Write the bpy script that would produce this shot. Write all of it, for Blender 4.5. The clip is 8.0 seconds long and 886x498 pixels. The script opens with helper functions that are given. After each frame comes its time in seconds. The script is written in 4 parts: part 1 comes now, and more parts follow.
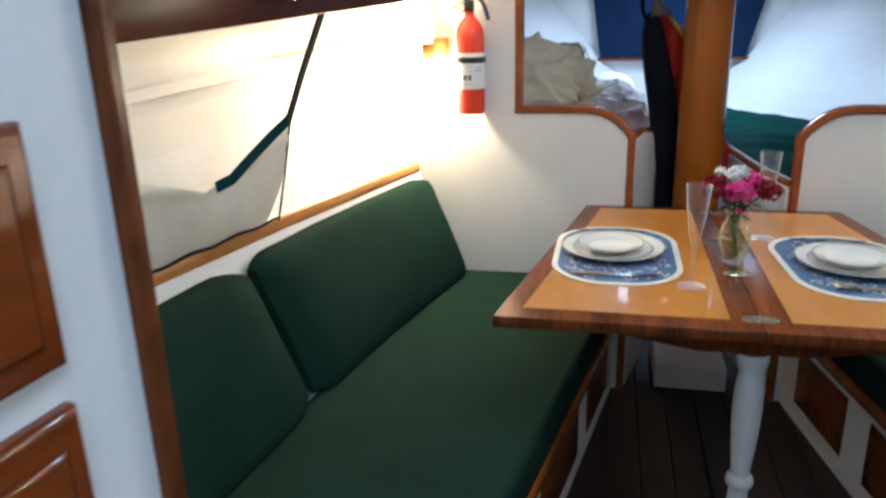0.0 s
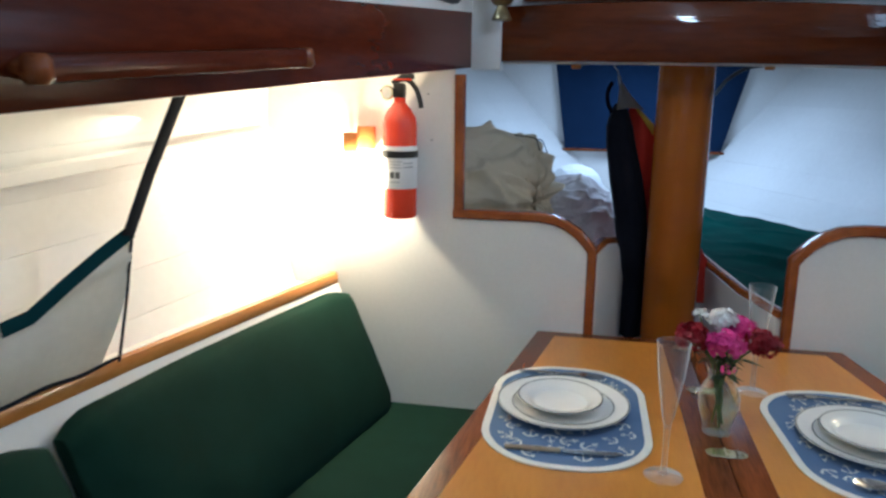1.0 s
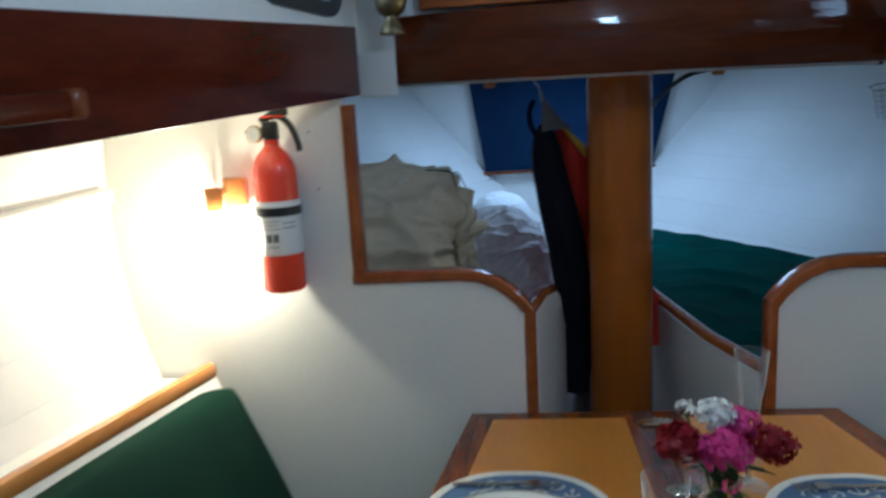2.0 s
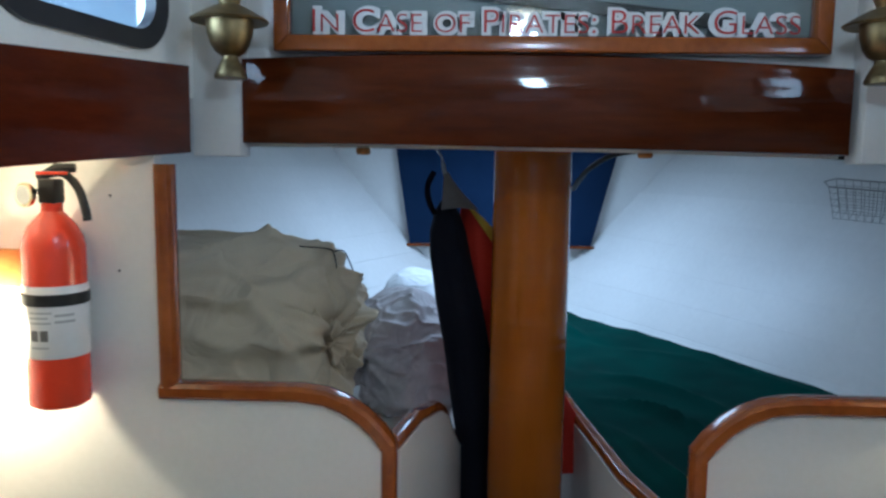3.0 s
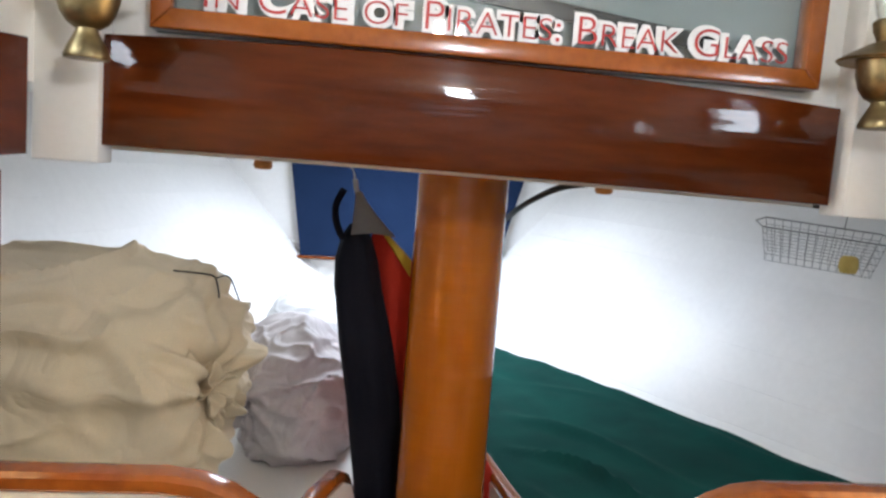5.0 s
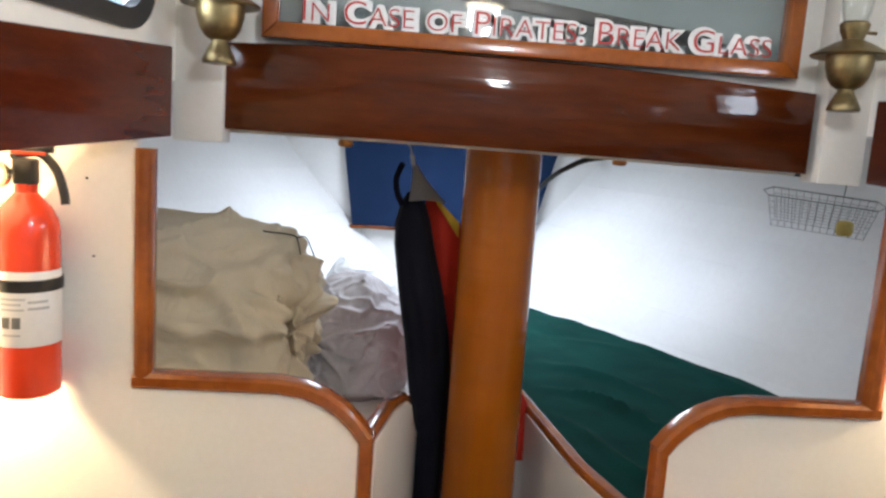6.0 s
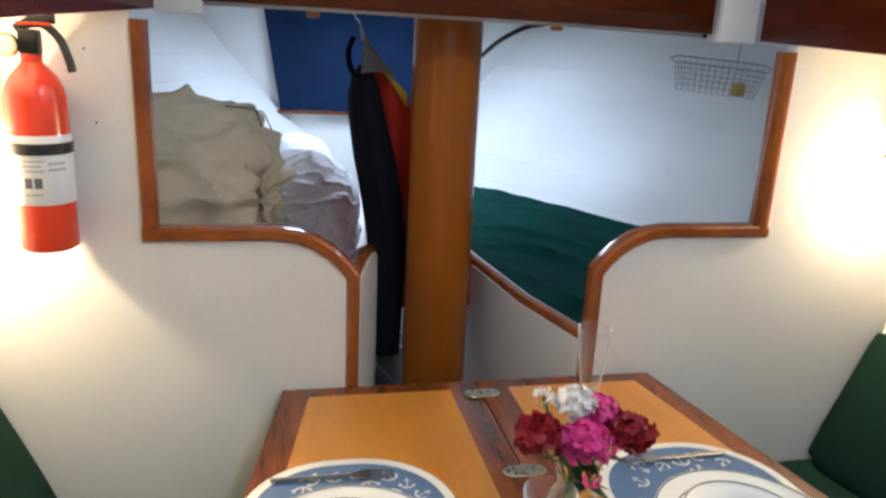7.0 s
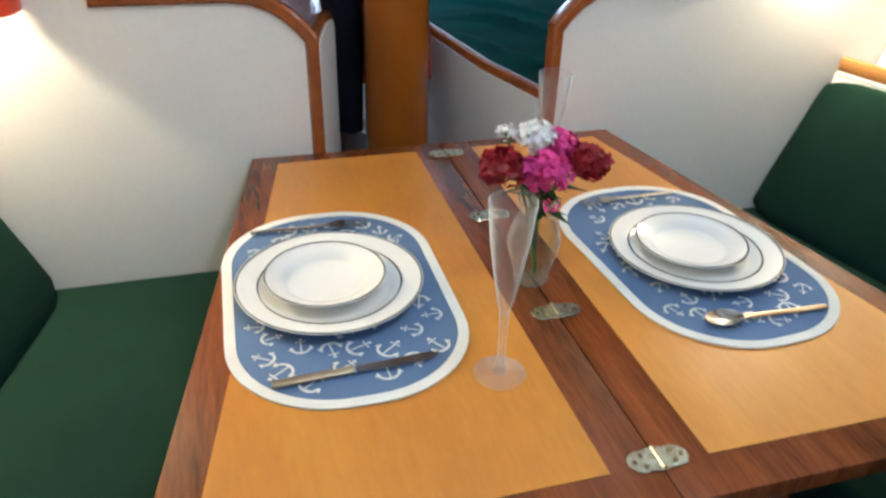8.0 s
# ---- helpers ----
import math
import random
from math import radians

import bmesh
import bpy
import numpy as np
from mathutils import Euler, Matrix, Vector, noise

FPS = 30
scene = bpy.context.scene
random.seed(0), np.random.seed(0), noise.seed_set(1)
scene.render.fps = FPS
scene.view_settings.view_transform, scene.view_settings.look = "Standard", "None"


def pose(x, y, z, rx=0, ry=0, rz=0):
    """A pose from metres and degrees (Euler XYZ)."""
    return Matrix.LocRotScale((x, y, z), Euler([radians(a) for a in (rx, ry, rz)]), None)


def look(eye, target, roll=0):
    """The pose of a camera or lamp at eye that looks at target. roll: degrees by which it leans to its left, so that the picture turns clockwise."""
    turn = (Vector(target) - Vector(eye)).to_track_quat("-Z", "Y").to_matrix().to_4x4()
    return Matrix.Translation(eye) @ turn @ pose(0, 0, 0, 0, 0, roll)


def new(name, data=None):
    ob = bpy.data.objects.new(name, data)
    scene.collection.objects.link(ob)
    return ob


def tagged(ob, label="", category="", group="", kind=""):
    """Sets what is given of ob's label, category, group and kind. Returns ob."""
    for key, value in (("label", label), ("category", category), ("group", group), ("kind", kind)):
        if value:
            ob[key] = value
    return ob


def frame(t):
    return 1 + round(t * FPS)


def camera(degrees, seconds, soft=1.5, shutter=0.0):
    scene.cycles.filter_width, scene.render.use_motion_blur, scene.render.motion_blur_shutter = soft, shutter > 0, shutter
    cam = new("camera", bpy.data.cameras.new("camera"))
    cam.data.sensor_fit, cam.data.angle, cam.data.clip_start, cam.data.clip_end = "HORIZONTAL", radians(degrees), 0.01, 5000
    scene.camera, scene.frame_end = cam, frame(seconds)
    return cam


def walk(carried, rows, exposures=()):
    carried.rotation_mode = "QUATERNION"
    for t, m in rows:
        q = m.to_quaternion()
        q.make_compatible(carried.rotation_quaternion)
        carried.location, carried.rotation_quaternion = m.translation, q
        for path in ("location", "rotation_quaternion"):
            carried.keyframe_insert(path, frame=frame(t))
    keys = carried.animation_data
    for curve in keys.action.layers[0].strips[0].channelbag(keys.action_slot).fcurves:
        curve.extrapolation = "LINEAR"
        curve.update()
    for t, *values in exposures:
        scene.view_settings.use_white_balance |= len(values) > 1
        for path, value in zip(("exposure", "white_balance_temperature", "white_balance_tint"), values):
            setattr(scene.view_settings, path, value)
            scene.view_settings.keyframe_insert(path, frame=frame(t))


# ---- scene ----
# The saloon and forepeak of a small wooden yacht: x to starboard, y forward, z up.
cam = camera(62.2, 8.0, soft=2.5, shutter=0.3)
PATH = [
    (0, (-0.16, -0.088, 1.341), (-0.593, 1.766, 0.729), -1.6),
    (0.3, (-0.172, 0.010, 1.338), (-0.541, 1.904, 0.812), -1.4),
    (0.5, (-0.176, 0.079, 1.346), (-0.509, 1.986, 0.844), -1.2),
    (1, (-0.118, 0.406, 1.366), (-0.491, 2.324, 0.94), 0.7),
    (1.5, (-0.111, 0.641, 1.362), (-0.463, 2.56, 0.921), -0.5),
    (2, (-0.125, 0.836, 1.389), (-0.313, 2.791, 1.01), -3.2),
    (2.2, (-0.1, 0.931, 1.404), (-0.199, 2.902, 1.08), -4.5),
    (3.3, (0.061, 1.335, 1.409), (-0.017, 3.321, 1.185), 1.9),
    (3.5, (0.021, 1.411, 1.408), (0.006, 3.394, 1.149), 0.7),
    (4, (-0.017, 1.523, 1.42), (0.161, 3.496, 1.147), 2.4),
    (4.5, (0.004, 1.541, 1.443), (0.218, 3.518, 1.231), 4.2),
    (4.7, (-0.005, 1.534, 1.445), (0.233, 3.509, 1.246), 4.3),
    (5.8, (-0.059, 1.268, 1.442), (0.148, 3.239, 1.166), 4.7),
    (6, (-0.073, 1.215, 1.444), (0.075, 3.19, 1.162), 4.0),
    (6.5, (-0.151, 1.107, 1.413), (0.12, 3.059, 1.072), 3.5),
    (6.8, (-0.200, 1.032, 1.400), (0.187, 2.926, 0.885), 3.1),
    (7, (-0.221, 1.024, 1.39), (0.195, 2.904, 0.85), 2.8),
    (7.3, (-0.237, 0.983, 1.362), (0.203, 2.802, 0.657), 2.6),
    (7.5, (-0.239, 0.967, 1.343), (0.21, 2.728, 0.51), 2.5),
    (8, (-0.237, 0.96, 1.322), (0.243, 2.611, 0.301), 1.6),
]
walk(cam, [(t, look(eye, target, roll)) for t, eye, target, roll in PATH],
     exposures=[(0, 0.68, 5250, 12), (0.5, 0.50, 5050, 11), (1.0, 0.18, 4950, 9), (2.1, -0.38, 4600, 4), (3.3, 0.36, 5250, 9), (3.6, 0.72, 5650, 13), (4.1, 1.10, 6250, 14), (4.6, 1.42, 6500, 16), (5.8, 1.13, 6450, 17), (6.5, 0.90, 6000, 15), (7.0, 0.72, 5650, 14), (7.5, 0.56, 5300, 12), (8.0, 0.86, 5250, 10)])

CX = 0.168          # the boat's centre line
BY = 2.42           # aft face of the saloon bulkhead


# ---- world and large lights ----
world = bpy.data.worlds.new("sky")
scene.world = world
world.use_nodes = True
sky = world.node_tree.nodes.new("ShaderNodeTexSky")
sky.sky_type, sky.sun_disc, sky.sun_elevation, sky.sun_rotation = "NISHITA", False, radians(50), radians(150)
world.node_tree.links.new(sky.outputs[0], world.node_tree.nodes["Background"].inputs[0])
world.node_tree.nodes["Background"].inputs[1].default_value = 0.12


def lamp(name, kind, m, watts, colour, **settings):
    data = bpy.data.lights.new(name, kind)
    data.energy, data.color = watts, colour
    if "size" in settings:
        data.shape, data.size, data.size_y = "RECTANGLE", settings["size"], settings["size_y"]
    if "radius" in settings:
        data.shadow_soft_size = settings["radius"]
    ob = new(name, data)
    ob.matrix_world = m
    return ob


DAY, WARM = (0.77, 0.90, 1.0), (1.0, 0.76, 0.41)
lamp("fore_hatch_light", "AREA", pose(CX, 3.98, 1.61), 7.6, DAY, size=0.5, size_y=0.5)
# unseen bluish fill added above the roof gap, for cabinet, settees and near table
lamp("aft_sky_fill", "AREA", look((CX, -0.60, 2.30), (CX, 1.0, 0.60)), 11.0, (0.62, 0.85, 1.0), size=0.6, size_y=0.7)
lamp("sconce_light_port", "POINT", pose(-0.765, 2.375, 1.115), 13.5, WARM, radius=0.012)
lamp("sconce_light_starboard", "POINT", pose(1.068, 2.388, 1.140), 7.0, WARM, radius=0.012)
lamp("dome_light", "POINT", pose(CX + 0.02, 1.47, 1.845), 8.2, (0.86, 0.97, 1.0), radius=0.05)
# warm fill without a fixture, added to brighten the port hull and lee cloth
lamp("hull_fill_port", "AREA", look((-1.02, 1.40, 1.295), (-1.16, 1.37, 0.85)), 0.85, WARM, size=1.7, size_y=0.02)


# ---- materials ----
def material(name, base, rough=0.5, metal=0.0, second=None, scale=6.0, stretch=(1, 1, 1), bump=0.0, fine=60.0, mixing=0.5, coat=0.0, trans=0.0, ior=1.45, sheen=0.0, vary=0.0, spec=0.5, crease=0.0, ripple=0.0):
    """Base colour mottled by a coarse and a fine noise, with relief; stretch draws the noise out into grain."""
    m = bpy.data.materials.new(name)
    m.use_nodes = True
    n, l = m.node_tree.nodes, m.node_tree.links
    b = n["Principled BSDF"]
    b.inputs["Roughness"].default_value, b.inputs["Metallic"].default_value = rough, metal
    b.inputs["Coat Weight"].default_value, b.inputs["Coat Roughness"].default_value = coat, 0.05
    b.inputs["Transmission Weight"].default_value, b.inputs["IOR"].default_value = trans, ior
    b.inputs["Sheen Weight"].default_value, b.inputs["Specular IOR Level"].default_value = sheen, spec
    tex, mp = n.new("ShaderNodeTexCoord"), n.new("ShaderNodeMapping")
    mp.inputs["Scale"].default_value = stretch
    l.new(tex.outputs["Object"], mp.inputs[0])
    big, small = n.new("ShaderNodeTexNoise"), n.new("ShaderNodeTexNoise")
    for node, sc, det in ((big, scale, 4), (small, fine, 3)):
        node.inputs["Scale"].default_value, node.inputs["Detail"].default_value = sc, det
        l.new(mp.outputs[0], node.inputs["Vector"])
    add = n.new("ShaderNodeMath")
    add.operation = "MULTIPLY_ADD"
    l.new(small.outputs[0], add.inputs[0])
    add.inputs[1].default_value = 0.5
    l.new(big.outputs[0], add.inputs[2])
    ramp = n.new("ShaderNodeMapRange")
    ramp.inputs[1].default_value, ramp.inputs[2].default_value = 0.75 - mixing * 0.5, 0.75 + mixing * 0.5
    l.new(add.outputs[0], ramp.inputs[0])
    mix = n.new("ShaderNodeMix")
    mix.data_type = "RGBA"
    second = second or tuple(c * 0.8 for c in base)
    mix.inputs["A"].default_value, mix.inputs["B"].default_value = (*base, 1), (*second, 1)
    l.new(ramp.outputs[0], mix.inputs["Factor"])
    last = mix.outputs["Result"]
    if vary:
        info, hsv, mr = n.new("ShaderNodeObjectInfo"), n.new("ShaderNodeHueSaturation"), n.new("ShaderNodeMapRange")
        mr.inputs[3].default_value, mr.inputs[4].default_value = 1 - vary, 1 + vary
        l.new(info.outputs["Random"], mr.inputs[0])
        l.new(mr.outputs[0], hsv.inputs["Value"])
        l.new(last, hsv.inputs["Color"])
        last = hsv.outputs[0]
    l.new(last, b.inputs["Base Color"])
    if bump:
        bp = n.new("ShaderNodeBump")
        bp.inputs["Strength"].default_value, bp.inputs["Distance"].default_value = bump, 0.004
        l.new(add.outputs[0], bp.inputs["Height"])
        l.new(bp.outputs[0], b.inputs["Normal"])
        if crease:
            fold, off, size, bp2 = n.new("ShaderNodeTexNoise"), n.new("ShaderNodeMath"), n.new("ShaderNodeMath"), n.new("ShaderNodeBump")
            fold.inputs["Scale"].default_value, fold.inputs["Detail"].default_value, fold.inputs["Distortion"].default_value = 7.0, 1.5, 1.4
            off.operation, off.inputs[1].default_value, size.operation = "SUBTRACT", 0.5, "ABSOLUTE"
            l.new(mp.outputs[0], fold.inputs["Vector"])
            l.new(fold.outputs[0], off.inputs[0])
            l.new(off.outputs[0], size.inputs[0])
            l.new(size.outputs[0], bp2.inputs["Height"])
            bp2.inputs["Strength"].default_value, bp2.inputs["Distance"].default_value = crease, 0.05
            l.new(bp.outputs[0], bp2.inputs["Normal"])
            l.new(bp2.outputs[0], b.inputs["Normal"])
        if ripple:
            wave, mp3, bp3 = n.new("ShaderNodeTexNoise"), n.new("ShaderNodeMapping"), n.new("ShaderNodeBump")
            mp3.inputs["Scale"].default_value = (3.0, 3.0, 34)
            wave.inputs["Scale"].default_value, wave.inputs["Detail"].default_value = 1.0, 1.5
            l.new(tex.outputs["Object"], mp3.inputs[0])
            l.new(mp3.outputs[0], wave.inputs["Vector"])
            l.new(wave.outputs[0], bp3.inputs["Height"])
            bp3.inputs["Strength"].default_value, bp3.inputs["Distance"].default_value = 1.0, 0.0014 * ripple
            l.new(bp.outputs[0], bp3.inputs["Normal"])
            l.new(bp3.outputs[0], b.inputs["Normal"])
    return m


def thin_glass(name, tint, gloss=1.0, ior=1.45, haze=0.2, least=0.05):
    """Thin clear walls: what is behind shows through, with a gloss that grows at the edges, part of it painted white as
    a highlight.
    """
    m = bpy.data.materials.new(name)
    m.use_nodes = True
    n, l = m.node_tree.nodes, m.node_tree.links
    clear, shine, facing, power, mul, mix = (n.new("ShaderNode" + k) for k in ("BsdfTransparent", "BsdfGlossy", "LayerWeight", "Math", "Math", "MixShader"))
    clear.inputs[0].default_value, shine.inputs["Roughness"].default_value = (*tint, 1), 0.05
    power.operation, power.inputs[1].default_value = "POWER", ior * 2
    mul.operation, mul.inputs[1].default_value, mul.inputs[2].default_value = "MULTIPLY_ADD", gloss, least
    l.new(facing.outputs["Facing"], power.inputs[0])
    l.new(power.outputs[0], mul.inputs[0])
    l.new(mul.outputs[0], mix.inputs[0])
    l.new(clear.outputs[0], mix.inputs[1])
    # white diffuse colour stands in for bright glints along the edges; haze is its share
    edge_white, both = n.new("ShaderNodeBsdfDiffuse"), n.new("ShaderNodeMixShader")
    edge_white.inputs[0].default_value, both.inputs[0].default_value = (0.85, 0.86, 0.87, 1), haze
    l.new(shine.outputs[0], both.inputs[1])
    l.new(edge_white.outputs[0], both.inputs[2])
    l.new(both.outputs[0], mix.inputs[2])
    l.new(mix.outputs[0], n["Material Output"].inputs[0])
    return m


def lit_shade(name, base, share=0.5):
    """A thin shade that lets its lamp's light through."""
    m = material(name, base, 0.5)
    n, l = m.node_tree.nodes, m.node_tree.links
    through_it, mix = n.new("ShaderNodeBsdfTranslucent"), n.new("ShaderNodeMixShader")
    through_it.inputs[0].default_value = (*base, 1)
    mix.inputs[0].default_value = share
    l.new(n["Principled BSDF"].outputs[0], mix.inputs[1])
    l.new(through_it.outputs[0], mix.inputs[2])
    l.new(mix.outputs[0], n["Material Output"].inputs[0])
    return m


def glowing(name, colour, strength):
    m = bpy.data.materials.new(name)
    m.use_nodes = True
    b = m.node_tree.nodes["Principled BSDF"]
    b.inputs["Emission Color"].default_value, b.inputs["Emission Strength"].default_value = (*colour, 1), strength
    return m


WHITE = material("white paint", (0.80, 0.78, 0.74), 0.42, second=(0.74, 0.72, 0.67), scale=2.5, bump=0.05, fine=90)
HULLW = material("white hull paint", (0.80, 0.79, 0.77), 0.38, second=(0.73, 0.72, 0.70), scale=3, bump=0.10, fine=50, vary=0.03)
MAHOG = material("varnished mahogany", (0.115, 0.022, 0.004), 0.06, second=(0.026, 0.006, 0.002), scale=2.2, stretch=(1, 1, 6), bump=0.03, fine=16, coat=0.0, mixing=0.75, spec=0.36, ripple=1.4)
MAHOGY = material("varnished mahogany along", (0.112, 0.017, 0.004), 0.22, second=(0.040, 0.007, 0.003), scale=3, stretch=(6, 0.8, 7), bump=0.03, fine=14, coat=0.0, mixing=0.7, spec=0.13, ripple=1.0)
MAHOGD = material("reddish varnished mahogany", (0.24, 0.055, 0.010), 0.12, second=(0.13, 0.026, 0.005), scale=4, stretch=(6, 0.9, 5), bump=0.03, fine=20, coat=0.3, mixing=0.6)
TRIM = material("varnished trim", (0.34, 0.095, 0.014), 0.20, second=(0.20, 0.048, 0.008), scale=9, stretch=(1, 1, 1), bump=0.03, fine=60, coat=0.3)
MASTW = material("varnished spruce", (0.42, 0.116, 0.004), 0.06, second=(0.33, 0.080, 0.003), scale=5, stretch=(5, 5, 0.3), bump=0.012, fine=60, mixing=0.9, spec=0.5, ripple=2.6)
VENEER = material("varnished ash veneer", (0.58, 0.255, 0.038), 0.30, second=(0.44, 0.170, 0.022), scale=3.0, stretch=(3.2, 0.7, 1), bump=0.012, fine=38, coat=0.2, mixing=0.65)
WALNUT = material("dark walnut", (0.25, 0.068, 0.016), 0.24, second=(0.045, 0.012, 0.004), scale=4, stretch=(6, 0.6, 1), bump=0.02, fine=30, spec=0.28, mixing=0.55)
GREEN = material("green upholstery", (0.010, 0.032, 0.021), 0.95, second=(0.007, 0.023, 0.015), scale=9, bump=0.25, fine=500, spec=0.12)
BERTHC = material("teal green berth cover", (0.003, 0.053, 0.043), 0.95, second=(0.002, 0.030, 0.025), scale=6, bump=0.25, fine=300, spec=0.12)
SOLE = material("oiled teak sole", (0.024, 0.010, 0.005), 0.6, second=(0.016, 0.007, 0.004), scale=6, stretch=(5, 0.5, 1), bump=0.05, vary=0.2)


# ---- mesh helpers ----
def thing(name, m, label, category, group=""):
    ob = new(name)
    ob.matrix_world = m
    ob.empty_display_size = 0.05
    return tagged(ob, label, category, group)


def finish(name, bm, mat, smooth=True):
    bmesh.ops.recalc_face_normals(bm, faces=bm.faces)
    me = bpy.data.meshes.new(name)
    bm.to_mesh(me)
    bm.free()
    me.materials.append(mat)
    if smooth:
        me.polygons.foreach_set("use_smooth", [True] * len(me.polygons))
        me.set_sharp_from_angle(angle=radians(38))
    return me


def part(name, bm, mat, parent, label="", smooth=True):
    ob = new(name, finish(name, bm, mat, smooth))
    ob.parent = parent
    return tagged(ob, label)


def solid(name, bm, mat, m=None, smooth=True, **tags):
    ob = new(name, finish(name, bm, mat, smooth))
    ob.matrix_world = m or Matrix()
    return tagged(ob, **tags)


def box(sx, sy, sz, at=(0, 0, 0), bevel=0.0, bm=None, segments=2):
    bm = bm or bmesh.new()
    got = bmesh.ops.create_cube(bm, size=1, matrix=Matrix.Translation(at) @ Matrix.Diagonal((sx, sy, sz, 1)))
    if bevel:
        edges = {e for v in got["verts"] for e in v.link_edges}
        bmesh.ops.bevel(bm, geom=list(edges), offset=bevel, segments=segments, affect="EDGES", profile=0.5)
    return bm


def lathe(profile, seg=32, bm=None, at=(0, 0, 0)):
    """A body of revolution about z from (radius, height) pairs."""
    bm = bm or bmesh.new()
    rings = []
    for r, z in profile:
        if r < 1e-6:
            rings.append([bm.verts.new((at[0], at[1], at[2] + z))])
        else:
            rings.append([bm.verts.new((at[0] + r * math.cos(2 * math.pi * k / seg), at[1] + r * math.sin(2 * math.pi * k / seg), at[2] + z)) for k in range(seg)])
    for a, b in zip(rings, rings[1:]):
        for k in range(seg):
            j = (k + 1) % seg
            quad = [a[k % len(a)], a[j % len(a)], b[j % len(b)], b[k % len(b)]]
            quad = list(dict.fromkeys(quad))
            if len(quad) > 2:
                bm.faces.new(quad)
    return bm


def prism(outline, thick, bevel=0.0, bm=None, segments=2):
    """A plate: the outline (points in the plane) moved by the vector thick."""
    bm = bm or bmesh.new()
    a = [bm.verts.new(p) for p in outline]
    b = [bm.verts.new(Vector(p) + Vector(thick)) for p in outline]
    made = [bm.faces.new(a), bm.faces.new(b[::-1])]
    for k in range(len(a)):
        j = (k + 1) % len(a)
        made.append(bm.faces.new((a[k], b[k], b[j], a[j])))
    bmesh.ops.recalc_face_normals(bm, faces=made)
    if bevel:
        bmesh.ops.bevel(bm, geom=list({e for f in made[:2] for e in f.edges}), offset=bevel, segments=segments, affect="EDGES", profile=0.5)
    return bm


def sweep(points, w, d=None, up=(0, 0, 1), seg=10, bm=None, square=1.0):
    """A bar of oval section (w across, d along up) along the points; square above 1 flattens its sides."""
    bm = bm or bmesh.new()
    d = d or w
    pts = [Vector(p) for p in points]
    rings = []
    for k, p in enumerate(pts):
        t = (pts[min(k + 1, len(pts) - 1)] - pts[max(k - 1, 0)]).normalized()
        u = Vector(up)
        s = t.cross(u)
        if s.length < 0.05:
            s = t.cross(Vector((0, 1, 0.01)))
        s.normalize()
        u = s.cross(t).normalized()
        ring = []
        for j in range(seg):
            a = 2 * math.pi * (j + 0.5) / seg
            c, e = math.cos(a), math.sin(a)
            c, e = math.copysign(abs(c) ** (1 / square), c), math.copysign(abs(e) ** (1 / square), e)
            ring.append(bm.verts.new(p + s * c * w / 2 + u * e * d / 2))
        rings.append(ring)
    for a, b in zip(rings, rings[1:]):
        for j in range(seg):
            bm.faces.new((a[j], a[(j + 1) % seg], b[(j + 1) % seg], b[j]))
    bm.faces.new(rings[0][::-1])
    bm.faces.new(rings[-1])
    return bm


def flowing(points, n=6):
    """A smooth line through the points."""
    p = [Vector(q) for q in points]
    out = []
    for k in range(len(p) - 1):
        a, b, c, d = p[max(k - 1, 0)], p[k], p[k + 1], p[min(k + 2, len(p) - 1)]
        for j in range(n):
            t = j / n
            out.append(0.5 * (2 * b + (c - a) * t + (2 * a - 5 * b + 4 * c - d) * t * t + (3 * b - a - 3 * c + d) * t ** 3))
    return out + [p[-1]]


def grid(fn, nu, nv, bm=None, loop_u=False):
    """A sheet of points fn(u, v), u and v from 0 to 1."""
    bm = bm or bmesh.new()
    rows = [[bm.verts.new(fn(i / nu, j / nv)) for i in range(nu + (0 if loop_u else 1))] for j in range(nv + 1)]
    for a, b in zip(rows, rows[1:]):
        for i in range(nu):
            k = (i + 1) % len(a)
            bm.faces.new((a[i], a[k], b[k], b[i]))
    return bm


def shell(bm, thick):
    """Gives a sheet its thickness."""
    bmesh.ops.recalc_face_normals(bm, faces=bm.faces)
    bmesh.ops.solidify(bm, geom=bm.faces[:], thickness=thick)
    return bm


def lerp(table, y):
    for (a, va), (b, vb) in zip(table, table[1:]):
        if y <= b:
            return va + (vb - va) * (y - a) / (b - a)
    return table[-1][1]


# ---- the boat's lines ----
BOW = [(2.42, 1.14), (2.99, 0.99), (3.16, 0.92), (3.75, 0.61), (4.22, 0.36), (4.6, 0.15), (4.9, 0.02)]


def half(y, z):
    """Half breadth of the hull lining."""
    h = 1.14 + 0.225 * (BY - y) - 0.025 * (BY - y) ** 2 if y < BY else lerp(BOW, y)
    k = min(max((y - BY) / 2.1, 0), 1)
    dz = z - 0.8
    return max(h + (0.326 + 0.8 * k) * dz - (0.38 - 0.1 * k) * dz * dz, 0.01)


def deck_z(y):
    """Underside of the deck, which rises towards the bow."""
    return 1.425 + 0.065 * (min(y, 2.7) - 2.51)


def carlin_half(y):
    return 0.620 + 0.2 * (2.51 - y)


